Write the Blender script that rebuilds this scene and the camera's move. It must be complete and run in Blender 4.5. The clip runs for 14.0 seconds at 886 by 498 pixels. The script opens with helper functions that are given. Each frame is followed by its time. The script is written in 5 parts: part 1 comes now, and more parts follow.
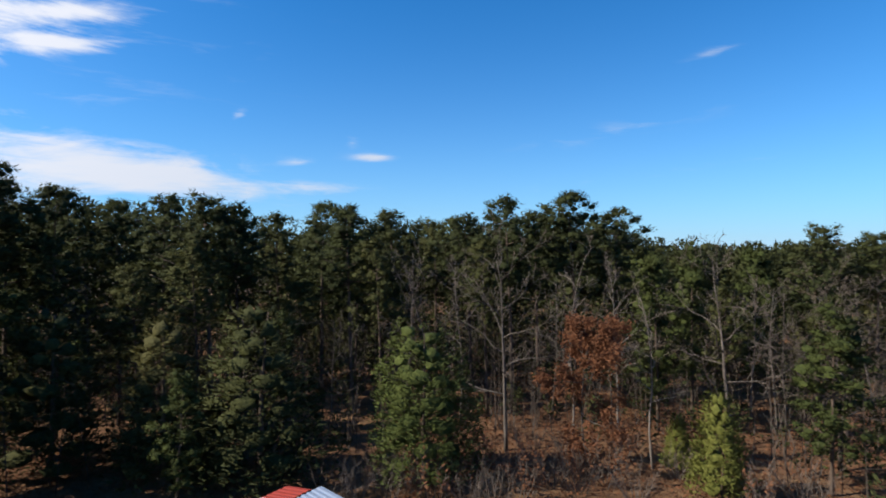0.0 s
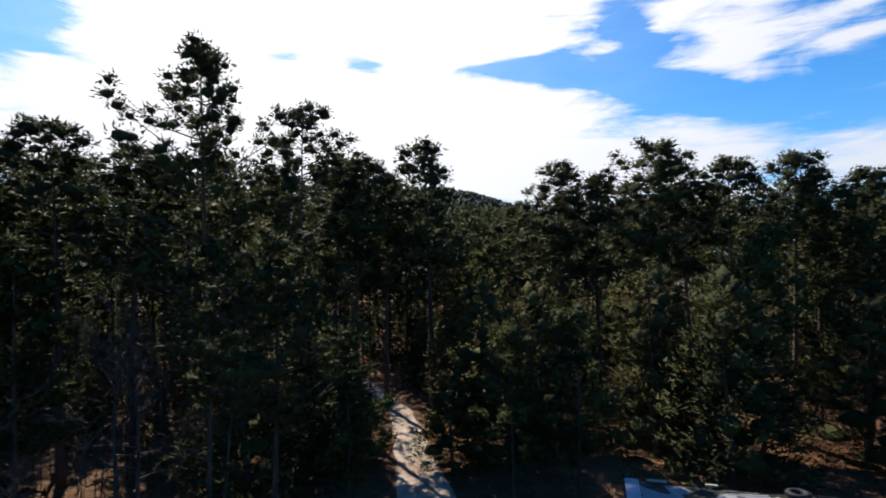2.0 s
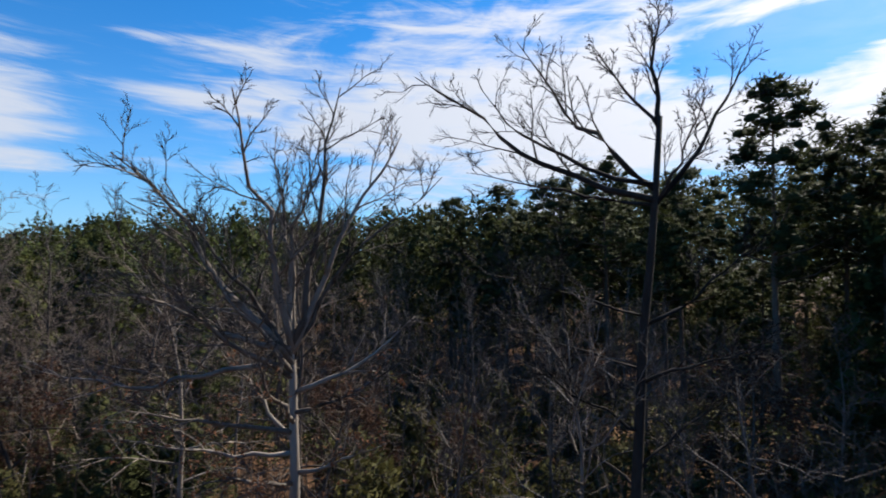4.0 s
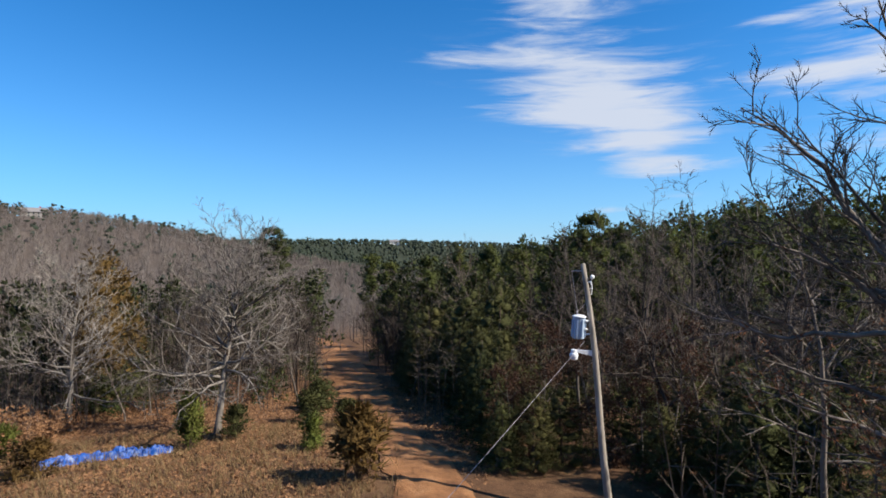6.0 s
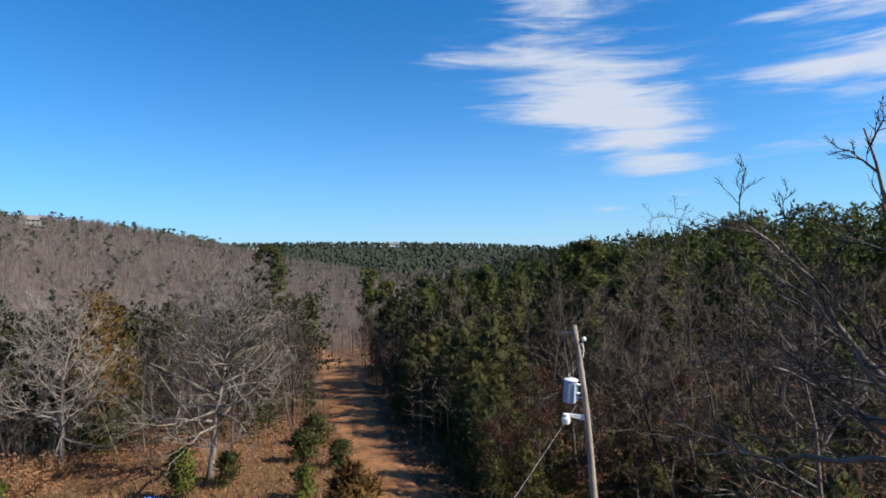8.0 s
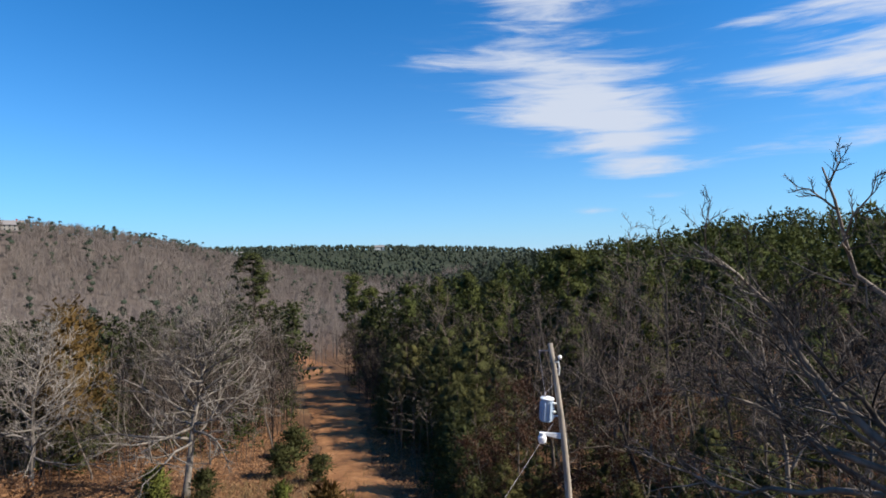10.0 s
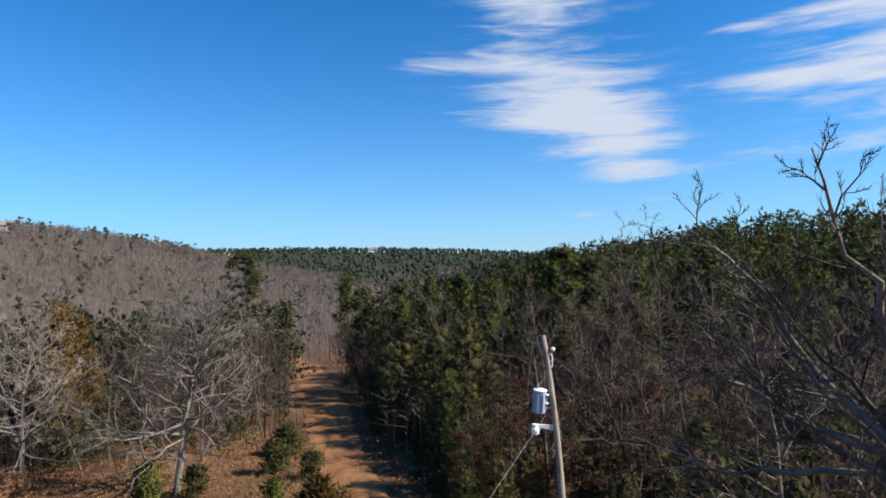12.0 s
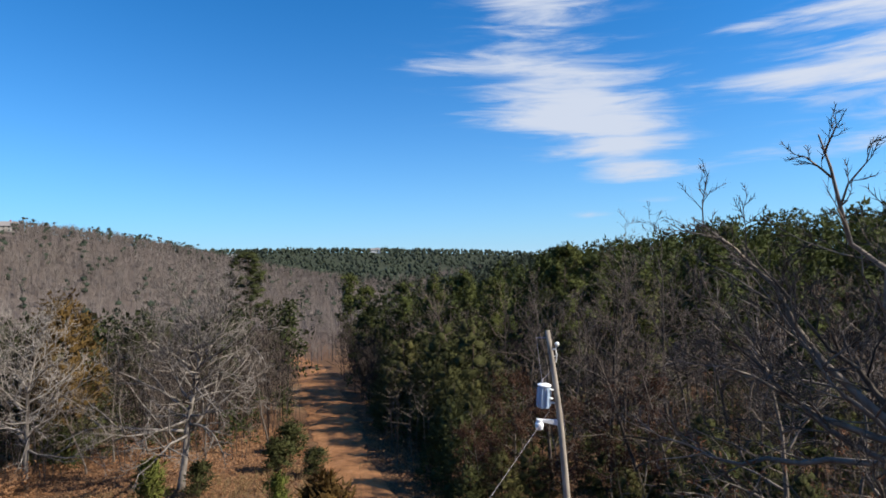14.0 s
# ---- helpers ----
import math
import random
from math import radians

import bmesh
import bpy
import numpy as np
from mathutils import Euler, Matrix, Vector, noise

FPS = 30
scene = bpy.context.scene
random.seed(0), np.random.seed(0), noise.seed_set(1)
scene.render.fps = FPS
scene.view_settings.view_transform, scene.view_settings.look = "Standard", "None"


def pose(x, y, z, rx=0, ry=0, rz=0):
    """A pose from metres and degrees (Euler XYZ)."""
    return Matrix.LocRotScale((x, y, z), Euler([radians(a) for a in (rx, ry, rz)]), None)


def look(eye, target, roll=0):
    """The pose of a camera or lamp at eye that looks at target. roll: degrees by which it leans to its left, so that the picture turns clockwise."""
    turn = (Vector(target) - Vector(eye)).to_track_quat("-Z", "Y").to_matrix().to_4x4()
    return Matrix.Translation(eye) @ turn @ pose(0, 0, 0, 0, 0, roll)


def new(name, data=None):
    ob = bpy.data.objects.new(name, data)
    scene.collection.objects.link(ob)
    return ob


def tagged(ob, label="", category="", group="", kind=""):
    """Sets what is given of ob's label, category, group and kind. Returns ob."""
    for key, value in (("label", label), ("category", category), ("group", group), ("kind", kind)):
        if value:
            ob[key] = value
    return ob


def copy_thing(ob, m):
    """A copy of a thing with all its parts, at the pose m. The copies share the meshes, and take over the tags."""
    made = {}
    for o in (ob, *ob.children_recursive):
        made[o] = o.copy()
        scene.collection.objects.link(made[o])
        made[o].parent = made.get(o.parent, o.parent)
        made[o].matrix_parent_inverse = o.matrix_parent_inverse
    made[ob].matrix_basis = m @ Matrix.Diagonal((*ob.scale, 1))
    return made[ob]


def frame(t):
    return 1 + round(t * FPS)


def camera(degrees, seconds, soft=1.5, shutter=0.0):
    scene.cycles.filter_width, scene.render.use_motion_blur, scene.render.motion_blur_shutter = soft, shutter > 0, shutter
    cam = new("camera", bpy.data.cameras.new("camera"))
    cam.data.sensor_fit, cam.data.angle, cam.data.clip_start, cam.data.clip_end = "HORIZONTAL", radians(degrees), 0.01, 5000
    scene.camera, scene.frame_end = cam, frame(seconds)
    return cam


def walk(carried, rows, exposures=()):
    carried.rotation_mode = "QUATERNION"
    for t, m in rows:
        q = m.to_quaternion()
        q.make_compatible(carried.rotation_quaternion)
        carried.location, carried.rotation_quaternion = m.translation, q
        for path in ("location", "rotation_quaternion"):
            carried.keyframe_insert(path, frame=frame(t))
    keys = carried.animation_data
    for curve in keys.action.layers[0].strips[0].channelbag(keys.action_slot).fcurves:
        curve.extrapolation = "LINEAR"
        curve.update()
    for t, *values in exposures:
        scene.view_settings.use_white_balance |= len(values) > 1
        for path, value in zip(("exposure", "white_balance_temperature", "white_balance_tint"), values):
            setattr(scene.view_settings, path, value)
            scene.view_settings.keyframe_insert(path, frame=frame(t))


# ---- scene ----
cam = camera(77.4, 14.0, soft=1.7, shutter=0.08)
METRES, EYE, TILT, LEAN, TURN = 6.5, 10.1, 0.4, 0.8, 0.0
ROWS = [
    (0.0, 0.0, 0.0, 0.0, 0.0, 0.0, -0.0),
    (0.5, 0.0105, 0.0035, -0.0285, 18.27, -0.13, 0.37),
    (1.0, -0.0001, 0.0129, -0.0667, 36.48, -0.13, 0.78),
    (1.5, -0.0169, 0.0072, -0.0957, 54.51, 0.13, 0.96),
    (2.0, -0.0277, -0.0102, -0.109, 72.34, 0.34, 1.02),
    (2.5, -0.0306, -0.0298, -0.1088, 90.95, 0.53, 0.94),
    (3.0, -0.0239, -0.0509, -0.1139, 109.83, 0.67, 1.01),
    (3.5, -0.0123, -0.0564, -0.144, 129.01, 0.96, 1.03),
    (4.0, -0.0094, -0.0487, -0.1915, 148.16, 1.28, 1.12),
    (4.2, -0.0092, -0.0465, -0.2100, 157.80, 1.42, 1.14),
    (4.6, -0.0092, -0.0420, -0.2430, 174.60, 1.45, 1.06),
    (5.0, -0.0095, -0.0370, -0.2700, 188.60, 1.48, 1.00),
    (5.5, -0.0105, -0.0310, -0.2930, 201.90, 1.51, 0.95),
    (6.0, -0.0120, -0.0265, -0.3050, 207.90, 1.54, 0.92),
    (6.3, -0.0135, -0.0260, -0.3060, 208.70, 1.55, 0.91),
    (6.5, -0.0146, -0.0272, -0.2995, 208.38, 1.56, 0.91),
    (7.0, -0.0283, -0.046, -0.2481, 208.06, 1.59, 1.09),
    (7.5, -0.0405, -0.0644, -0.1216, 208.23, 1.58, 1.31),
    (8.0, -0.0529, -0.0895, 0.0032, 207.95, 1.63, 1.57),
    (8.5, -0.0669, -0.1103, 0.0602, 207.22, 1.59, 1.69),
    (9.0, -0.0798, -0.1247, 0.0995, 206.88, 1.64, 1.84),
    (11.5, -0.0982, -0.1272, 0.0355, 205.92, 2.09, 1.72),
    (12.0, -0.0932, -0.1212, 0.0292, 205.78, 2.1, 1.73),
    (12.5, -0.0949, -0.1267, 0.0366, 205.63, 2.08, 1.78),
    (13.0, -0.0988, -0.1285, 0.0426, 205.84, 2.03, 1.79),
    (13.5, -0.0928, -0.1249, 0.0269, 205.94, 2.15, 1.79),
    (14.0, -0.0855, -0.1173, 0.0008, 206.04, 2.18, 1.73),
]
walk(cam, [(t, pose(0, 0, EYE, TILT, LEAN, TURN) @ pose(METRES * x, METRES * y, METRES * z, 90 + pitch, roll, yaw)) for t, x, y, z, yaw, pitch, roll in ROWS],
     exposures=[(0.0, 0.78), (14.0, 0.78)])

# ---- world and sun ----
SUN_BEARING, SUN_HEIGHT = 101.0, 40.0


def at(bearing, d, z=0.0):
    """A place d metres from the yard's middle; bearings run anticlockwise from +y."""
    b = radians(bearing)
    return Vector((-d * math.sin(b), d * math.cos(b), z))


class Nodes:
    """Short hand for a node tree."""

    def __init__(self, tree):
        self.tree = tree
        tree.nodes.clear()

    def add(self, kind):
        return self.tree.nodes.new(kind)

    def link(self, a, b):
        self.tree.links.new(a, b)

    def put(self, socket, value):
        if isinstance(value, bpy.types.NodeSocket):
            self.link(value, socket)
        elif value is not None:
            socket.default_value = value

    def math(self, op, a, b=None, c=None, clamp=False):
        n = self.add("ShaderNodeMath")
        n.operation, n.use_clamp = op, clamp
        for i, v in enumerate((a, b, c)):
            self.put(n.inputs[i], v)
        return n.outputs[0]

    def noise(self, vector, scale, detail=3.0, rough=0.55, warp=0.0):
        n = self.add("ShaderNodeTexNoise")
        self.put(n.inputs["Vector"], vector)
        n.inputs["Scale"].default_value = scale
        n.inputs["Detail"].default_value = detail
        n.inputs["Roughness"].default_value = rough
        n.inputs["Distortion"].default_value = warp
        return n.outputs[0]

    def ramp(self, fac, stops):
        n = self.add("ShaderNodeValToRGB")
        el = n.color_ramp.elements
        while len(el) < len(stops):
            el.new(0.5)
        for e, (p, c) in zip(el, stops):
            e.position, e.color = p, (*c, 1) if len(c) == 3 else c
        self.put(n.inputs[0], fac)
        return n.outputs[0]

    def mix(self, fac, a, b, blend="MIX"):
        n = self.add("ShaderNodeMix")
        n.data_type, n.blend_type = "RGBA", blend
        self.put(n.inputs[0], fac)
        for s, v in ((n.inputs[6], a), (n.inputs[7], b)):
            self.put(s, (*v, 1) if isinstance(v, tuple) else v)
        return n.outputs[2]

    def smooth(self, v, lo, hi):
        n = self.add("ShaderNodeMapRange")
        n.interpolation_type = "SMOOTHSTEP"
        self.put(n.inputs[0], v)
        n.inputs[1].default_value, n.inputs[2].default_value = lo, hi
        return n.outputs[0]


def build_world():
    world = bpy.data.worlds.new("sky")
    world.use_nodes = True
    scene.world = world
    n = Nodes(world.node_tree)
    sky = n.add("ShaderNodeTexSky")
    sky.sky_type, sky.sun_disc = "NISHITA", False
    sky.sun_elevation, sky.sun_rotation = radians(SUN_HEIGHT), radians(-SUN_BEARING)
    sky.altitude, sky.air_density, sky.dust_density, sky.ozone_density = 200, 1.0, 0.25, 2.2
    coord = n.add("ShaderNodeTexCoord").outputs["Generated"]
    xyz = n.add("ShaderNodeSeparateXYZ")
    n.link(coord, xyz.inputs[0])
    x, y, z = xyz.outputs
    bearing = n.math("MULTIPLY", n.math("ARCTAN2", n.math("MULTIPLY", x, -1.0), y), 180 / math.pi)
    # bearings 0 to 360, cut at 285, which lies behind the walk
    wrap = n.math("LESS_THAN", bearing, -75.0)
    bearing = n.math("ADD", bearing, n.math("MULTIPLY", wrap, 360.0))
    height = n.math("MULTIPLY", n.math("ARCSINE", z), 180 / math.pi)

    place = n.add("ShaderNodeCombineXYZ")
    n.put(place.inputs[0], n.math("ADD", n.math("MULTIPLY", bearing, 0.035), n.math("MULTIPLY", height, 0.02)))
    n.put(place.inputs[1], n.math("MULTIPLY", height, 0.12))
    wisps = n.noise(place.outputs[0], 2.6, 8.0, 0.62, 0.6)
    lumps = n.noise(place.outputs[0], 1.0, 4.0, 0.5, 0.3)
    curl = n.noise(place.outputs[0], 1.7, 5.0, 0.55, 0.0)
    # the clouds' outlines are torn by bending the sky's coordinates
    bent_b = n.math("ADD", bearing, n.math("MULTIPLY", n.math("SUBTRACT", curl, 0.5), 13.0))
    bent_h = n.math("ADD", height, n.math("MULTIPLY", n.math("SUBTRACT", lumps, 0.5), 5.0))

    def patch(b, h, rb, rh, slant=0.0, power=1.0, soft=False):
        """A patch of cloud about (b, h), rb by rh degrees; slant raises it towards greater bearings."""
        db = n.math("SUBTRACT", bearing if soft else bent_b, b)
        dh = n.math("SUBTRACT", n.math("SUBTRACT", height if soft else bent_h, h), n.math("MULTIPLY", db, slant))
        q = n.math("ADD", n.math("POWER", n.math("ABSOLUTE", n.math("DIVIDE", db, rb)), 2.0),
                   n.math("POWER", n.math("ABSOLUTE", n.math("DIVIDE", dh, rh)), 2.0))
        return n.math("MULTIPLY", n.math("EXPONENT", n.math("MULTIPLY", q, -1.0)), power)

    def total(patches):
        s = patches[0]
        for p in patches[1:]:
            s = n.math("ADD", s, p)
        return s

    cover = total([
        patch(152, 15.5, 15, 9, 0.0, 1.0), patch(132, 14, 12, 8, 0.0, 1.1), patch(84, 25, 34, 17, 0.0, 1.8), patch(98, 11, 24, 5, 0.0, 1.0), patch(56, 8.5, 18, 5.0, 0.14, 1.3),
        patch(45.0, 18.6, 4.2, 2.3, 0.55, 0.78), patch(43.5, 23.5, 4.0, 3.0, 0.2, 0.7), patch(36, 20.0, 6.5, 0.9, -0.14, 0.7), patch(35, 17.6, 5.0, 0.7, -0.2, 0.5),
        patch(29, 7.6, 12, 1.7, 0.10, 0.95), patch(14, 6.8, 6, 0.7, 0.06, 0.45, True), patch(7.1, 9.8, 2.3, 0.45, 0, 0.55, True), patch(15, 9.2, 1.8, 0.5, 0, 0.5, True), patch(20.3, 13.3, 0.9, 0.55, -0.5, 0.5, True), patch(9.2, 11.4, 0.6, 0.5, 0, 0.3, True),
        patch(34.5, 17.9, 4.5, 0.7, -0.10, 0.6, True), patch(34.5, 20.3, 3.5, 0.7, -0.2, 0.4, True), patch(37.5, 12.0, 2.5, 1.2, 0.3, 0.4, True),
        patch(-18, 11.8, 8, 0.7, -0.12, 0.30, True), patch(-26.4, 17.7, 2.2, 0.4, -0.12, 0.35, True), patch(-24, 7.6, 12, 0.6, -0.1, 0.22, True), patch(190.7, 4.5, 3.0, 0.35, 0, 0.35, True),
    ])
    holes = total([patch(116, 18.3, 8.5, 2.4, -0.03, 1.6), patch(52, 16.4, 13, 1.35, 0.26, 1.5), patch(53.5, 20.8, 2.2, 2.6, 0.3, 1.1), patch(66, 18.9, 7, 0.9, 0.1, 1.0),
                   patch(88, 20.2, 4.0, 0.7, 0, 0.9), patch(79, 19.6, 3.5, 0.8, 0.25, 1.0), patch(131, 15.3, 5, 1.2, 0, 0.7)])
    cover = n.math("SUBTRACT", cover, holes)
    # feathered streaks of the high clouds over the valley
    drawn = n.add("ShaderNodeCombineXYZ")
    n.put(drawn.inputs[0], n.math("MULTIPLY", bearing, 0.07))
    n.put(drawn.inputs[1], n.math("ADD", n.math("MULTIPLY", height, 0.55), n.math("MULTIPLY", bearing, -0.02)))
    streak = n.noise(drawn.outputs[0], 1.6, 7.0, 0.6, 0.5)
    v = n.math("ADD", cover, n.math("ADD", n.math("MULTIPLY", n.math("SUBTRACT", wisps, 0.5), 2.3), n.math("MULTIPLY", n.math("SUBTRACT", streak, 0.5), 1.3)))
    dense = n.math("MULTIPLY", n.smooth(v, 0.1, 1.15), n.math("MINIMUM", n.math("MULTIPLY", n.math("MAXIMUM", cover, 0.0), 2.4), 0.97))
    feather = total([
        patch(195, 26, 6.5, 5.0, 0, 1.0, True), patch(204, 19.9, 6.5, 0.9, 0.05, 0.75, True), patch(193.5, 17.4, 8.5, 2.8, 0.08, 1.0, True), patch(198, 14.4, 6.5, 1.0, 0.06, 0.6, True), patch(190.5, 13.6, 7.0, 2.0, 0.05, 1.05, True),
        patch(188.5, 11.0, 5.5, 1.4, 0, 1.0, True), patch(186.8, 8.5, 5.2, 0.9, 0, 1.25, True), patch(166, 15.4, 9.0, 3.0, 0, 1.05, True), patch(176.0, 15.5, 4.5, 0.8, 0, 0.65, True), patch(168, 20.0, 8.0, 1.3, 0.05, 0.8, True),
        patch(176, 20.2, 3.5, 0.5, 0, 0.5, True), patch(177, 9.2, 3.0, 0.6, -0.05, 0.5, True), patch(168, 9.4, 6.0, 1.1, 0, 0.55, True), patch(184.5, 5.6, 2.5, 0.3, 0, 0.3, True)])
    w = n.math("ADD", feather, n.math("MULTIPLY", n.math("SUBTRACT", streak, 0.52), 2.2))
    thin = n.math("MULTIPLY", n.smooth(w, 0.08, 1.2), n.math("MINIMUM", n.math("MULTIPLY", feather, 2.4), 0.95))
    dense = n.math("MAXIMUM", dense, thin)
    # a thin veil round the sun
    veil = n.math("MULTIPLY", patch(90, 26, 34, 20, 0.0, 0.75, True), n.math("ADD", n.math("MULTIPLY", wisps, 0.7), 0.15))
    dense = n.math("MAXIMUM", dense, veil)
    tone = n.mix(1.0, sky.outputs[0], (0.10, 0.95, 1.66), "MULTIPLY")
    # the sky pales towards the land
    low = n.math("EXPONENT", n.math("MULTIPLY", n.math("MAXIMUM", height, 0.0), -0.13))
    tone = n.mix(n.math("MULTIPLY", low, 0.85), tone, (5.4, 7.2, 9.4))
    near = patch(86, 34, 50, 32, 0.0, 1.0, True)
    bright = n.mix(near, (6.4, 7.0, 8.2), (14.0, 13.4, 13.4))
    colour = n.mix(dense, tone, bright)
    back = n.add("ShaderNodeBackground")
    n.link(colour, back.inputs[0])
    back.inputs[1].default_value = 0.060
    out = n.add("ShaderNodeOutputWorld")
    n.link(back.outputs[0], out.inputs[0])


build_world()
sun = new("sun", bpy.data.lights.new("sun", "SUN"))
sun.data.energy, sun.data.angle, sun.data.color = 5.0, radians(0.6), (1.0, 0.93, 0.82)
sun.matrix_world = look(at(SUN_BEARING, 60, 60 * math.tan(radians(SUN_HEIGHT))), (0, 0, 0))

# ---- materials ----
def material(name, fill):
    m = bpy.data.materials.new(name)
    m.use_nodes = True
    n = Nodes(m.node_tree)
    out = n.add("ShaderNodeOutputMaterial")
    n.link(fill(n), out.inputs[0])
    return m


def principled(n, colour, rough, metal=0.0, bump=None, depth=0.02, specular=0.3):
    p = n.add("ShaderNodeBsdfPrincipled")
    n.put(p.inputs["Base Color"], (*colour, 1) if isinstance(colour, tuple) else colour)
    n.put(p.inputs["Roughness"], rough)
    p.inputs["Metallic"].default_value = metal
    p.inputs["Specular IOR Level"].default_value = specular
    if bump is not None:
        b = n.add("ShaderNodeBump")
        b.inputs["Strength"].default_value, b.inputs["Distance"].default_value = 0.8, depth
        n.link(bump, b.inputs["Height"])
        n.link(b.outputs[0], p.inputs["Normal"])
    return p.outputs[0]


def foliage(name, dark, light, warm, through_light=0.2):
    """Leaves and needles: tint by tree, by clump and by blade, with some light coming through."""
    def fill(n):
        geo, info = n.add("ShaderNodeNewGeometry"), n.add("ShaderNodeObjectInfo")
        spot = n.noise(geo.outputs["Position"], 0.55, 3.0)
        fac = n.math("ADD", n.math("MULTIPLY", geo.outputs["Random Per Island"], 0.3), n.math("MULTIPLY", spot, 0.75))
        c = n.mix(n.math("MULTIPLY", fac, 0.9, clamp=True), dark, light)
        c = n.mix(n.math("MULTIPLY", n.math("POWER", info.outputs["Random"], 2.0), 0.7), c, warm)
        grain = n.noise(geo.outputs["Position"], 7.0, 5.0, 0.7)
        c = n.mix(n.smooth(grain, 0.35, 0.68), n.mix(0.55, c, dark), c)
        p = principled(n, c, 0.75, bump=grain, depth=0.16, specular=0.1)
        t = n.add("ShaderNodeBsdfTranslucent")
        n.link(c, t.inputs[0])
        s = n.add("ShaderNodeMixShader")
        s.inputs[0].default_value = through_light
        n.link(p, s.inputs[1])
        n.link(t.outputs[0], s.inputs[2])
        return s.outputs[0]
    return material(name, fill)


def bark(name, dark, light, scale=9.0):
    def fill(n):
        geo, info = n.add("ShaderNodeNewGeometry"), n.add("ShaderNodeObjectInfo")
        pos = n.add("ShaderNodeMapping")
        pos.inputs["Scale"].default_value = (1, 1, 0.25)
        n.link(geo.outputs["Position"], pos.inputs[0])
        fine = n.noise(pos.outputs[0], scale, 5.0, 0.65)
        wide = n.noise(geo.outputs["Position"], 0.8, 2.0)
        fac = n.math("ADD", n.math("MULTIPLY", fine, 0.7), n.math("MULTIPLY", wide, 0.45))
        fac = n.math("ADD", fac, n.math("MULTIPLY", n.math("SUBTRACT", info.outputs["Random"], 0.5), 0.35))
        c = n.ramp(fac, [(0.3, dark), (0.8, light)])
        return principled(n, c, 0.9, bump=fine, depth=0.03, specular=0.15)
    return material(name, fill)


def painted(name, colour, rough=0.5, metal=0.0, stain=(0.2, 0.15, 0.1), wear=0.35, scale=3.0):
    """Paint, plastic or sheet metal with grime at two scales."""
    def fill(n):
        geo = n.add("ShaderNodeNewGeometry")
        wide, fine = n.noise(geo.outputs["Position"], scale, 4.0, 0.6), n.noise(geo.outputs["Position"], scale * 11, 3.0)
        fac = n.math("MULTIPLY", n.smooth(n.math("ADD", n.math("MULTIPLY", wide, 0.7), n.math("MULTIPLY", fine, 0.3)), 0.48, 0.75), wear)
        c = n.mix(fac, colour, stain)
        r = n.math("ADD", n.math("MULTIPLY", fine, 0.25), rough - 0.1)
        return principled(n, c, r, metal, bump=fine, depth=0.004)
    return material(name, fill)


PINE = foliage("pine_needles", (0.018, 0.023, 0.011), (0.082, 0.096, 0.029), (0.094, 0.092, 0.029))
# bluer and greyer than PINE: distance haze is put into the needle colour
HAZY_PINE = foliage("hazy_pine_needles", (0.024, 0.033, 0.024), (0.062, 0.076, 0.052), (0.070, 0.074, 0.050))
CEDAR = foliage("cedar_sprays", (0.024, 0.029, 0.013), (0.110, 0.118, 0.037), (0.125, 0.106, 0.036))
# PINE again in a brighter olive, sunlight put into the needle colour
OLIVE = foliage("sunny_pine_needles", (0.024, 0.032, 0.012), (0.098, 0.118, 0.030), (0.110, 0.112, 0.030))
YELLOW = foliage("young_pine_needles", (0.055, 0.072, 0.016), (0.185, 0.20, 0.045), (0.19, 0.18, 0.045))
# yellow-green sprays, brightened so the colour carries the sun on one tree
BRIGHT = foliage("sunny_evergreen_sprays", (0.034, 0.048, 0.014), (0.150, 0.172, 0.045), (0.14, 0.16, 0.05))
RUST = foliage("rusty_cedar_sprays", (0.055, 0.036, 0.014), (0.215, 0.122, 0.034), (0.13, 0.09, 0.03))
DEAD = foliage("dead_oak_leaves", (0.095, 0.042, 0.022), (0.32, 0.135, 0.066), (0.20, 0.10, 0.055))
BROWN = foliage("withered_oak_leaves", (0.045, 0.025, 0.017), (0.145, 0.073, 0.043), (0.10, 0.056, 0.035))
LITTER = foliage("leaf_litter_leaves", (0.16, 0.076, 0.038), (0.46, 0.26, 0.135), (0.37, 0.20, 0.105), 0.1)
STRAW = foliage("dry_grass", (0.15, 0.095, 0.045), (0.40, 0.28, 0.145), (0.32, 0.21, 0.11), 0.2)
PINE_BARK = bark("pine_bark", (0.034, 0.024, 0.018), (0.125, 0.092, 0.07))
GREY_BARK = bark("grey_bark", (0.028, 0.022, 0.018), (0.190, 0.160, 0.136))
TWIG = bark("twig_bark", (0.030, 0.023, 0.019), (0.142, 0.112, 0.092), 3.0)
# twig bark paled and greyed, the haze of distance put into its colour
HAZY_TWIG = bark("hazy_twigs", (0.053, 0.044, 0.039), (0.178, 0.150, 0.134), 3.0)
MID_BARK = bark("hardwood_bark", (0.030, 0.023, 0.019), (0.185, 0.146, 0.118), 5.0)
# near-black bark: the backlit tree's silhouette shade is put into its colour
BACKLIT_BARK = bark("backlit_bark", (0.010, 0.008, 0.007), (0.040, 0.032, 0.027))
# MID_BARK lightened: sun on the stems is put into this paler colour
SUNLIT_BARK = bark("sunlit_hardwood_bark", (0.034, 0.027, 0.022), (0.245, 0.205, 0.172), 5.0)
PALE_BARK = bark("pale_oak_bark", (0.050, 0.042, 0.036), (0.34, 0.30, 0.262))


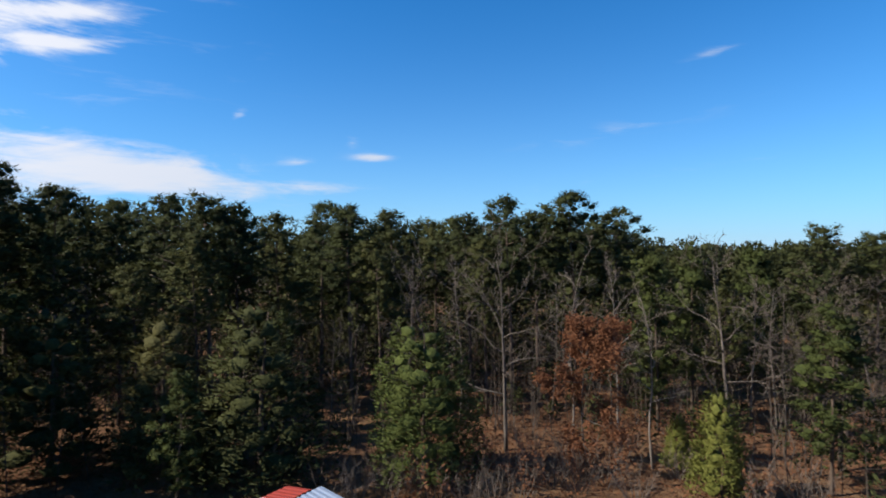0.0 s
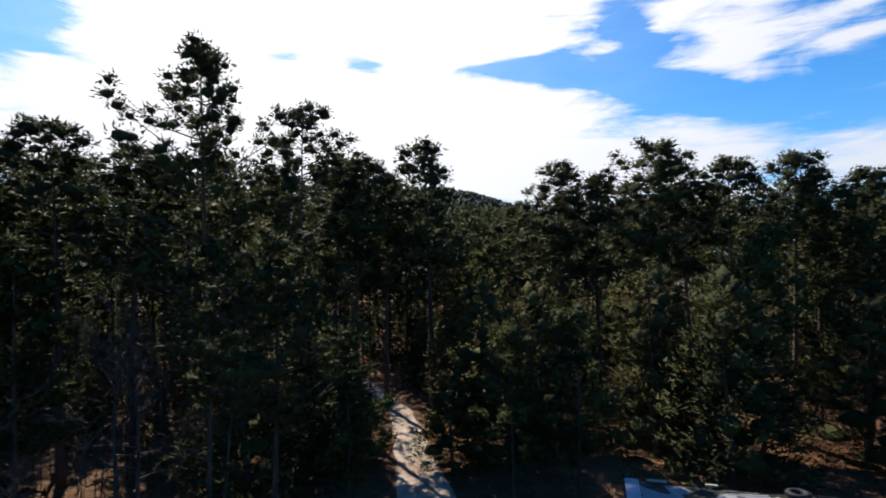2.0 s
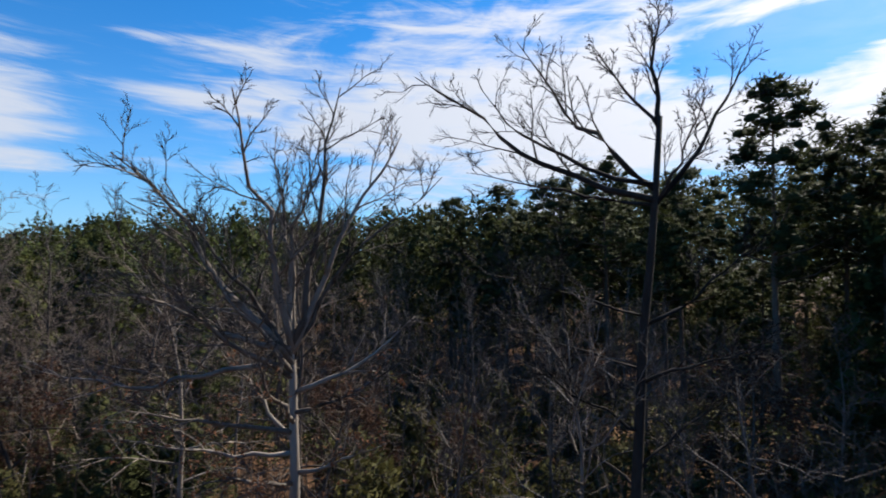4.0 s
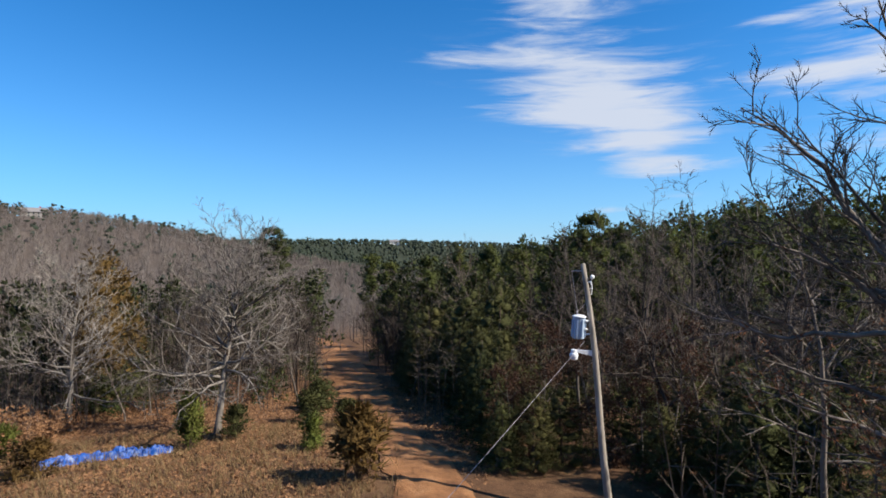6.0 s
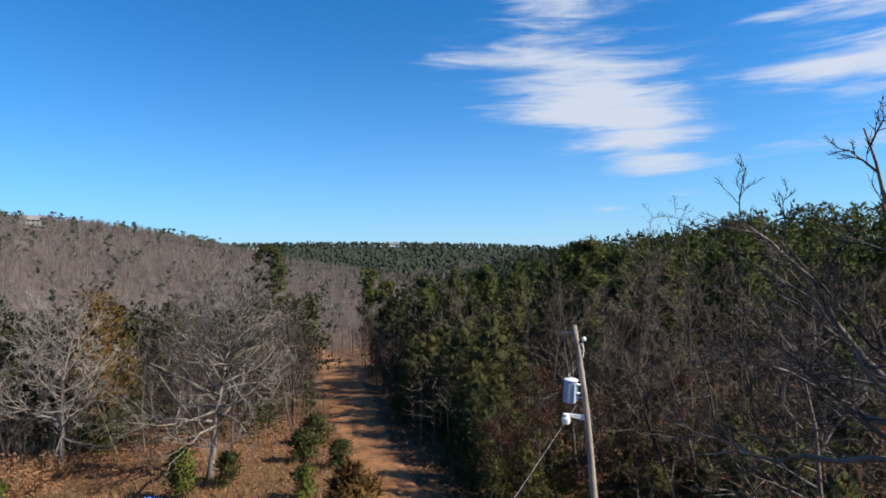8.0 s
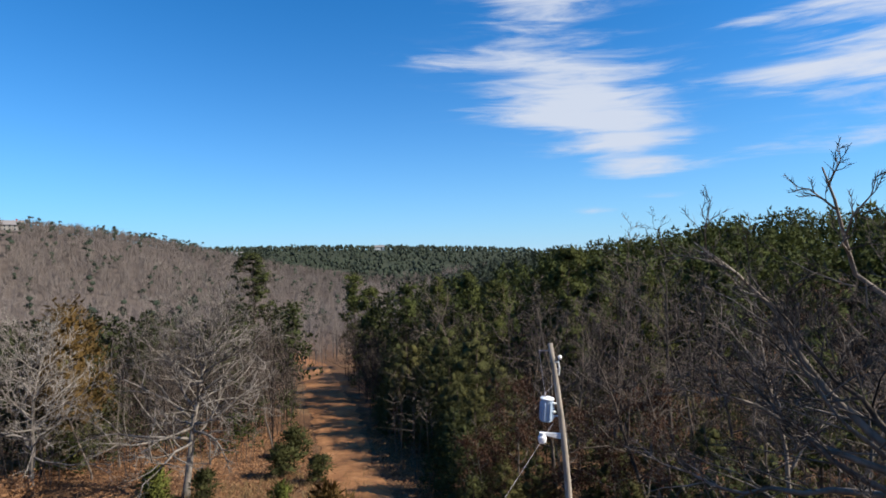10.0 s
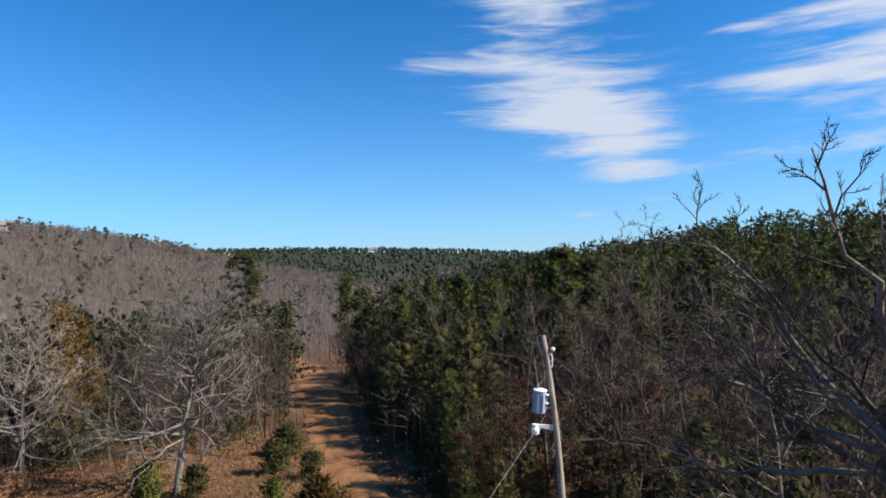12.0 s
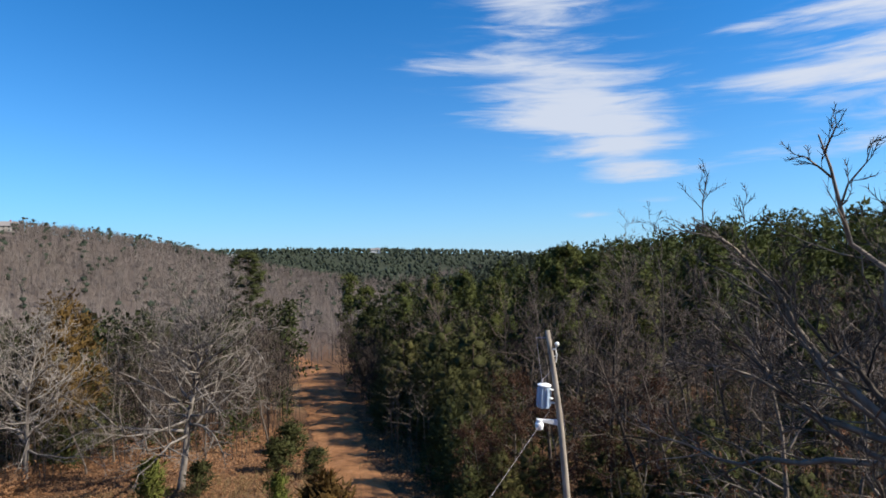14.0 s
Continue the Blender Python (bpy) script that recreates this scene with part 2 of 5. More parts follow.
def ground_fill(n):
    """Leaf litter on reddish soil, paler where the earth shows."""
    pos = n.add("ShaderNodeNewGeometry").outputs["Position"]
    wide, mid, fine = n.noise(pos, 0.12, 4.0), n.noise(pos, 1.3, 5.0, 0.65), n.noise(pos, 14.0, 4.0, 0.7)
    c = n.ramp(n.math("ADD", n.math("MULTIPLY", mid, 0.6), n.math("MULTIPLY", fine, 0.5)),
               [(0.3, (0.045, 0.025, 0.015)), (0.55, (0.128, 0.068, 0.037)), (0.8, (0.235, 0.138, 0.070))])
    c = n.mix(n.math("MULTIPLY", n.smooth(wide, 0.5, 0.7), 0.5), c, (0.30, 0.190, 0.098))
    # grey brush covers the ground of the valley, evergreen scrub that of the far ridges
    reach = n.add("ShaderNodeVectorMath")
    reach.operation = "LENGTH"
    n.link(pos, reach.inputs[0])
    brush = n.mix(n.noise(pos, 0.08, 4.0), (0.060, 0.047, 0.040), (0.125, 0.100, 0.084))
    c = n.mix(n.smooth(reach.outputs["Value"], 90.0, 240.0), c, brush)
    scrub = n.mix(n.noise(pos, 0.05, 4.0), (0.018, 0.024, 0.016), (0.055, 0.062, 0.040))
    c = n.mix(n.smooth(reach.outputs["Value"], 720.0, 860.0), c, scrub)
    return principled(n, c, 0.95, bump=n.math("ADD", mid, fine), depth=0.12, specular=0.1)


def road_fill(n):
    pos = n.add("ShaderNodeNewGeometry").outputs["Position"]
    wide, mid, fine = n.noise(pos, 0.3, 4.0), n.noise(pos, 1.8, 5.0, 0.65), n.noise(pos, 18.0, 4.0, 0.7)
    c = n.ramp(n.math("ADD", n.math("MULTIPLY", wide, 0.5), n.math("MULTIPLY", mid, 0.5)),
               [(0.32, (0.12, 0.056, 0.030)), (0.5, (0.28, 0.132, 0.058)), (0.68, (0.40, 0.21, 0.10))])
    c = n.mix(n.math("MULTIPLY", n.smooth(fine, 0.5, 0.72), 0.6), c, (0.17, 0.10, 0.06))
    return principled(n, c, 0.95, bump=n.math("ADD", mid, fine), depth=0.08, specular=0.1)


def sand_fill(n):
    pos = n.add("ShaderNodeNewGeometry").outputs["Position"]
    mid, fine = n.noise(pos, 0.9, 5.0, 0.65), n.noise(pos, 15.0, 4.0, 0.7)
    c = n.ramp(mid, [(0.32, (0.19, 0.12, 0.085)), (0.5, (0.37, 0.285, 0.225)), (0.7, (0.47, 0.385, 0.32))])
    c = n.mix(n.math("MULTIPLY", n.smooth(fine, 0.55, 0.75), 0.5), c, (0.25, 0.14, 0.08))
    return principled(n, c, 0.9, bump=n.math("ADD", mid, fine), depth=0.05, specular=0.15)


GROUND, ROAD, SAND = material("leaf_litter", ground_fill), material("red_dirt", road_fill), material("pale_sand", sand_fill)

# ---- building helpers ----
rng = random.Random(7)


def clump_shape(level):
    """Directions and faces of a round clump."""
    b = bmesh.new()
    bmesh.ops.create_icosphere(b, subdivisions=level, radius=1)
    b.verts.index_update()
    out = [v.co.normalized() for v in b.verts], [tuple(v.index for v in f.verts) for f in b.faces]
    b.free()
    return out


CLUMP = clump_shape(1)


class Geo:
    """Gathers tubes, blades and sheets into one mesh."""

    def __init__(self):
        self.v, self.f, self.n = [], [], []

    def add(self, verts, faces):
        k = len(self.v)
        self.v.extend(verts)
        self.f.extend(tuple(i + k for i in f) for f in faces)

    def tube(self, points, radii, sides, caps=True):
        k = len(self.v)
        for i, p in enumerate(points):
            d = (points[min(i + 1, len(points) - 1)] - points[max(i - 1, 0)]).normalized()
            a = d.orthogonal().normalized()
            b = d.cross(a)
            for j in range(sides):
                w = 2 * math.pi * j / sides
                self.v.append(p + (a * math.cos(w) + b * math.sin(w)) * radii[i])
        for i in range(len(points) - 1):
            for j in range(sides):
                q, r = k + i * sides + j, k + i * sides + (j + 1) % sides
                self.f.append((q, r, r + sides, q + sides))
        if not caps:
            return
        self.f.append(tuple(range(k + sides - 1, k - 1, -1)))
        self.f.append(tuple(k + (len(points) - 1) * sides + j for j in range(sides)))

    def twig(self, p, q, r):
        """A thin three-sided spike from p to q."""
        d = (q - p).normalized()
        a = d.orthogonal().normalized() * r
        b = d.cross(a)
        k = len(self.v)
        self.v.extend((p + a, p - a * 0.5 + b * 0.87, p - a * 0.5 - b * 0.87, q))
        self.f.extend(((k, k + 1, k + 3), (k + 1, k + 2, k + 3), (k + 2, k, k + 3)))

    def blade(self, p, q, width, normal=None):
        """A narrow leaf or needle bunch from p to q; normal: which way its clump faces, for soft shading."""
        d = q - p
        s = d.cross(Vector((rng.uniform(-1, 1), rng.uniform(-1, 1), rng.uniform(-1, 1))))
        if s.length < 1e-6:
            return
        s = s.normalized() * width * 0.5
        if normal is not None:
            if d.cross(s).dot(normal) > 0:
                s = -s
            self.n.extend((normal, normal, normal))
        k = len(self.v)
        self.v.extend((p + s, q, p - s))
        self.f.append((k, k + 1, k + 2))

    def lump(self, c, wide, tall, away, rough=0.22):
        """An uneven clump of packed foliage, the body that single sprays stand out from."""
        dirs, faces = CLUMP
        k = len(self.v)
        for d in dirs:
            s = 1 + rng.uniform(-rough, rough)
            self.v.append(c + Vector((d.x * wide * s, d.y * wide * s, d.z * tall * s)))
            self.n.append((d + away * 0.7).normalized())
        self.f.extend((a + k, b + k, e + k) for a, b, e in faces)

    def hair(self, p, q, r):
        """The finest twig."""
        d = q - p
        s = d.cross(Vector((rng.uniform(-1, 1), rng.uniform(-1, 1), rng.uniform(-1, 1)))).normalized() * r
        k = len(self.v)
        self.v.extend((p + s, q, p - s))
        self.f.append((k, k + 1, k + 2))

    def box(self, lo, hi):
        (x0, y0, z0), (x1, y1, z1) = lo, hi
        self.add([Vector(c) for c in ((x0, y0, z0), (x1, y0, z0), (x1, y1, z0), (x0, y1, z0), (x0, y0, z1), (x1, y0, z1), (x1, y1, z1), (x0, y1, z1))],
                 [(3, 2, 1, 0), (4, 5, 6, 7), (0, 1, 5, 4), (1, 2, 6, 5), (2, 3, 7, 6), (3, 0, 4, 7)])

    def mesh(self, name, mat, smooth=False):
        me = bpy.data.meshes.new(name)
        me.from_pydata([tuple(v) for v in self.v], [], self.f)
        me.materials.append(mat)
        if smooth:
            me.polygons.foreach_set("use_smooth", [True] * len(me.polygons))
        me.update()
        if len(self.n) == len(self.v):
            me.polygons.foreach_set("use_smooth", [True] * len(me.polygons))
            me.normals_split_custom_set_from_vertices([tuple(n) for n in self.n])
        return me


def part(name, geo, mat, parent=None, label="", smooth=False, kind=""):
    """Links a Geo as one mesh object, under its thing where there is one."""
    ob = new(name, geo.mesh(name, mat, smooth))
    if parent is not None:
        ob.parent = parent
    return tagged(ob, label, kind=kind)


def thing(name, label, category, group="", kind="", m=None):
    ob = tagged(new(name), label, category, group, kind)
    if m is not None:
        ob.matrix_basis = m
    return ob


# ---- land ----
def bump(x, y, bearing, d, spread, tall, wide=None, power=2):
    """A hill about a place, spread metres along the line of sight and wide across it; a higher power squares its flanks."""
    b = radians(bearing)
    away, side = -x * math.sin(b) + y * math.cos(b), x * math.cos(b) + y * math.sin(b)
    return tall * math.exp(-((away - d) / spread) ** 2 - abs(side / (wide or spread)) ** power)


def step(v, lo, hi):
    t = min(1.0, max(0.0, (v - lo) / (hi - lo)))
    return t * t * (3 - 2 * t)


def land(x, y):
    """The ground's height: a level yard, a valley beyond the dirt road, wooded hills round it."""
    d = math.hypot(x, y)
    s = 0.515 * x - 0.857 * y
    z = -0.115 * max(0.0, s - 20) if s < 160 else -16.1 - 4 * step(s, 160, 300)
    side = -0.857 * x - 0.515 * y
    if side > 0:
        z *= 1 - 0.85 * step(side, 0, 60) * (1 - step(d, 420, 650))
    z += bump(x, y, 181, 150, 60, 7.0, 90)
    z += bump(x, y, 254, 560, 210, 64, 300, 3)
    z += bump(x, y, 222, 1150, 300, 57, 1000)
    z += bump(x, y, 74, 1700, 400, 226, 480)
    z += bump(x, y, 75, 90, 45, 2.5, 90)
    if d < 400:
        z += 0.22 * noise.noise(Vector((x * 0.11, y * 0.11, 0))) + 0.05 * noise.noise(Vector((x * 0.7, y * 0.7, 3)))
    return z


def on(bearing, d, sink=0.0):
    p = at(bearing, d)
    return Vector((p.x, p.y, land(p.x, p.y) - sink))


def build_ground():
    g = Geo()
    radii = [0.0] + [0.8 * i for i in range(1, 60)] + [48 * 1.055 ** i for i in range(86)]
    turn = 288
    g.v.append(Vector((0, 0, land(0, 0))))
    for r in radii[1:]:
        for j in range(turn):
            w = 2 * math.pi * j / turn
            x, y = r * math.sin(w), r * math.cos(w)
            g.v.append(Vector((x, y, land(x, y))))
    for j in range(turn):
        g.f.append((0, 1 + (j + 1) % turn, 1 + j))
    for i in range(len(radii) - 2):
        for j in range(turn):
            a, b = 1 + i * turn + j, 1 + i * turn + (j + 1) % turn
            g.f.append((a, b, b + turn, a + turn))
    ob = part("ground", g, GROUND, smooth=True)
    tagged(ob, "brown leaf litter and bare soil under the trees", "ground", kind="structure")


def ribbon(name, line, widths, mat, lift, label):
    """A worn track of earth along a plan line, lying on the ground with ragged edges."""
    g = Geo()
    pts = []
    for i in range(len(line) - 1):
        a, b = Vector(line[i]), Vector(line[i + 1])
        steps = max(2, int((b - a).length / 0.7))
        for k in range(steps):
            t = k / steps
            pts.append((a.lerp(b, t), widths[i] * (1 - t) + widths[i + 1] * t))
    across = 12
    for i, (p, w) in enumerate(pts):
        d = (pts[min(i + 2, len(pts) - 1)][0] - pts[max(i - 2, 0)][0]).normalized()
        n2 = Vector((-d.y, d.x))
        for j in range(across + 1):
            u = j / across - 0.5
            rag = 1 + 0.35 * noise.noise(Vector((p.x * 0.6, p.y * 0.6, 5 * (u > 0))))
            q = p + n2 * (u * w * rag)
            rut = 0.05 * math.exp(-((abs(u) - 0.22) / 0.07) ** 2)
            edge = 0.06 * step(abs(u), 0.38, 0.5)
            g.v.append(Vector((q.x, q.y, land(q.x, q.y) + lift - rut - edge)))
    for i in range(len(pts) - 1):
        for j in range(across):
            a = i * (across + 1) + j
            g.f.append((a, a + 1, a + across + 2, a + across + 1))
    return tagged(part(name, g, mat, smooth=True), label, "track", kind="structure")


build_ground()
ROAD_LINE = [tuple(at(b, d).xy) for b, d in ((200, 8), (207.3, 17), (211.2, 24), (214.8, 32), (216.0, 42), (217.0, 55), (218.3, 75), (219.2, 105), (222, 140))]
ribbon("road", ROAD_LINE, [2.7, 2.7, 2.7, 2.9, 3.3, 4.6, 4.6, 4.2, 4.0], ROAD, 0.10, "rutted orange dirt road strewn with leaves")
PATH_LINE = [tuple(at(b, d).xy) for b, d in ((70, 12), (74.5, 20), (76, 27), (77, 33), (80.0, 39), (82.5, 45))]
ribbon("path", PATH_LINE, [2.2, 2.1, 1.8, 1.3, 0.9, 0.6], SAND, 0.10, "pale sandy track between the pines")

# ---- trees ----
def crooked(p, d, length, n, bend, lift=0.0):
    """Points of a wandering stem from p along d."""
    pts, d = [p.copy()], d.normalized()
    for _ in range(n):
        d = (d + Vector((rng.gauss(0, bend), rng.gauss(0, bend), rng.gauss(0, bend * 0.7) + lift))).normalized()
        pts.append(pts[-1] + d * (length / n))
    return pts


def along(pts, t):
    k = t * (len(pts) - 1)
    i = min(int(k), len(pts) - 2)
    return pts[i].lerp(pts[i + 1], k - i), (pts[i + 1] - pts[i]).normalized()


def splay(d, angle, turn):
    a = d.orthogonal().normalized()
    b = d.cross(a)
    return (d * math.cos(angle) + (a * math.cos(turn) + b * math.sin(turn)) * math.sin(angle)).normalized()


def fork(limbs, twigs, pts, r, level, spec, length, thin=0.011):
    """Side shoots along a stem, down to twigs. spec: for each level (count, length ratio, spread)."""
    if level >= len(spec):
        return
    count, ratio, spread = spec[level]
    count = max(2, int(count * rng.uniform(0.75, 1.25)))
    turn = rng.uniform(0, 6.28)
    for i in range(count):
        t = 0.22 + 0.76 * (i + rng.random()) / count
        p, d = along(pts, t)
        turn += 2.4 + rng.uniform(-0.5, 0.5)
        way = splay(d, spread * rng.uniform(0.7, 1.25), turn)
        way.z += 0.12
        size = length * ratio * (1.15 - 0.65 * t) * rng.uniform(0.7, 1.25)
        if level == len(spec) - 1:
            twigs.hair(p, p + way * size, max(thin, r * 0.34))
            continue
        q = crooked(p, way, size, 3, 0.27, 0.05)
        rr = max(thin * 1.15, r * (0.55 - 0.25 * t))
        sides = 4 if level == 0 else 3
        if level and thin > 0.01:
            twigs.tube([q[0], q[1]], [rr, rr * 0.8], sides, False)
            twigs.twig(q[1], q[3], rr * 0.8)
        else:
            (limbs if level < 1 else twigs).tube(q, [rr, rr * 0.8, rr * 0.55, rr * 0.25], sides)
        fork(limbs, twigs, q, rr, level + 1, spec, size, thin)


def bare_tree(name, h, spread, limbs_n, spec, label, low=0.3, r=None, lean=0.05, leaves=None, group="", fan=1.0, skin=None, leaf=None):
    """A leafless hardwood: trunk, limbs, twigs, and a few dead leaves where it kept them."""
    tree = thing(name, label, "tree", group)
    trunk, twigs = Geo(), Geo()
    limbs = trunk
    r = r or h * 0.013
    pts = crooked(Vector((0, 0, -0.4)), Vector((rng.uniform(-lean, lean), rng.uniform(-lean, lean), 1)), h * 0.95, 9, 0.085, 0.09)
    trunk.tube(pts, [r * (1.25 if i == 0 else 1 - 0.9 * i / 9.5) for i in range(10)], 7)
    turn = rng.uniform(0, 6.28)
    for i in range(limbs_n):
        t = low + (0.97 - low) * (i + rng.random()) / limbs_n
        p, d = along(pts, t)
        turn += 2.4 + rng.uniform(-0.4, 0.4)
        rise = (-0.4 + 1.65 * t) * fan
        way = Vector((math.cos(turn), math.sin(turn), rise))
        size = spread * (0.35 + 0.8 * math.sqrt(max(0.0, 1 - ((t - 0.42) / 0.62) ** 2))) * rng.uniform(0.7, 1.2)
        q = crooked(p, way, size, 6, 0.25, 0.05)
        rr = max(0.02, r * (0.62 - 0.45 * t))
        limbs.tube(q, [rr, rr * 0.87, rr * 0.74, rr * 0.6, rr * 0.44, rr * 0.3, rr * 0.14], 4)
        fork(limbs, twigs, q, rr, 0, spec, size)
    fork(limbs, twigs, pts[5:], r * 0.4, 0, spec, spread * 0.7)
    part("trunk", trunk, skin or GREY_BARK, tree, smooth=True)
    part("crown", twigs, skin or TWIG, tree, kind="stuff")
    if leaves:
        crown = Geo()
        for _ in range(leaves):
            p = twigs.v[rng.randrange(len(twigs.v))]
            if p.z > h * 0.86:
                continue
            for _ in range(2):
                s = p + Vector((rng.gauss(0, 0.15), rng.gauss(0, 0.15), rng.gauss(0, 0.15)))
                e = Vector((rng.uniform(-1, 1), rng.uniform(-1, 1), rng.uniform(-1.2, 0.4))).normalized()
                crown.blade(s, s + e * rng.uniform(0.12, 0.2), rng.uniform(0.07, 0.11))
        part("foliage", crown, leaf or DEAD, tree, "russet leaves that stayed on the twigs" if leaf is None else "withered brown leaves on the twigs", kind="stuff")
    return tree


def pad(g, c, size, blades, length, width, away, flat=0.72, core=0.66):
    """A rounded tuft of needles: a packed uneven heart with single bunches standing out all round; away: out of the crown's middle."""
    if core:
        g.lump(c, size * core, size * core * flat, away, 0.3)
    for _ in range(blades):
        e = Vector((rng.gauss(0, 1), rng.gauss(0, 1), rng.gauss(0.2, 0.9))).normalized()
        p = c + Vector((e.x, e.y, e.z * flat)) * size * rng.uniform(0.5, 1.0)
        n = (e * 0.8 + away * 0.8 + Vector((rng.gauss(0, 0.2), rng.gauss(0, 0.2), rng.gauss(0.2, 0.2)))).normalized()
        d = (e * 0.8 + Vector((rng.gauss(0, 0.45), rng.gauss(0, 0.45), rng.gauss(0.3, 0.4)))).normalized()
        g.blade(p, p + d * length * rng.uniform(0.6, 1.3), width * rng.uniform(0.7, 1.4), n)


def pine_tree(name, h, spread, crown_from, limbs_n, tufts, blades, label, needles=None, group="", size=0.47, cone=0.0, gaps=0.25, core=0.5):
    """A pine: straight trunk with dead stubs, upswept limbs that each carry a few rounded tufts of needles."""
    tree = thing(name, label, "tree", group)
    trunk, crown = Geo(), Geo()
    r = h * 0.0105
    pts = crooked(Vector((0, 0, -0.4)), Vector((rng.uniform(-0.015, 0.015), rng.uniform(-0.015, 0.015), 1)), h * 0.97, 10, 0.012, 0.08)
    trunk.tube(pts, [r * (1.2 if i == 0 else 1 - 0.92 * i / 10) for i in range(11)], 6)
    for i in range(9):
        p, d = along(pts, rng.uniform(0.2, crown_from))
        w = rng.uniform(0, 6.28)
        q = crooked(p, Vector((math.cos(w), math.sin(w), rng.uniform(-0.2, 0.3))), rng.uniform(0.5, 1.8), 2, 0.15)
        trunk.tube(q, [0.03, 0.02, 0.008], 3)
    turn = rng.uniform(0, 6.28)
    lop = rng.uniform(0, 6.28)
    for i in range(limbs_n):
        u = (i + rng.random()) / limbs_n
        turn += 2.4 + rng.uniform(-0.6, 0.6)
        # an uneven dome: widest low down, rounded or pointed on top
        dome = math.sqrt(max(0.0, 1 - u ** 2.7)) * (1 - cone) + (1.05 - u) * cone
        reach = spread * dome * rng.uniform(0.5, 1.08) * (1 + 0.22 * math.cos(turn - lop)) + 0.15
        z = h * (crown_from + (1 - crown_from) * (0.05 + 0.92 * u))
        c = along(pts, min(0.99, z / (h * 0.97)))[0] + Vector((math.cos(turn) * reach, math.sin(turn) * reach, 0))
        s, d = along(pts, min(0.97, max(0.1, (z - 0.1 - reach * rng.uniform(0.25, 0.6)) / (h * 0.97))))
        mid = s.lerp(c, 0.5) - Vector((rng.gauss(0, 0.06), rng.gauss(0, 0.06), 0.08)) * reach
        rr = max(0.015, r * (0.36 - 0.2 * u))
        trunk.tube([s, mid, c], [rr, rr * 0.65, rr * 0.3], 4)
        k = size * rng.uniform(0.8, 1.25) * (1.0 if u < 0.8 else 0.88)
        away = Vector((math.cos(turn), math.sin(turn), 1.7 * u - 0.4)).normalized()
        pad(crown, c, k, blades, 0.22, 0.082, away, 0.8, core)
        side = Vector((-math.sin(turn), math.cos(turn), 0))
        for m in range(tufts):
            t = 1.0 - (1 - gaps) * 0.95 * rng.random() ** 0.8 if reach > 0.7 else rng.uniform(0.5, 1.0)
            f = mid.lerp(c, 2 * t - 1) if t >= 0.5 else s.lerp(mid, 2 * t)
            q = f + side * rng.gauss(0, 0.30) * (0.5 + 0.3 * reach) + Vector((math.cos(turn) * rng.gauss(0, 0.2), math.sin(turn) * rng.gauss(0, 0.2), rng.gauss(0.12, 0.30)))
            pad(crown, q, k * rng.uniform(0.7, 1.1), int(blades * 0.85), 0.22, 0.082, (away + Vector((0, 0, 0.3))).normalized(), 0.8, core)
            trunk.twig(s.lerp(f, 0.75), q, rr * 0.4)
    for _ in range(3):
        q = pts[-1] + Vector((rng.gauss(0, 0.28), rng.gauss(0, 0.28), rng.uniform(-0.35, 0.2)))
        pad(crown, q, size * rng.uniform(0.8, 1.05), blades, 0.22, 0.082, Vector((0, 0, 1)), 0.8, core)
    part("trunk", trunk, PINE_BARK, tree, smooth=True)
    part("crown", crown, needles or PINE, tree, kind="stuff")
    return tree


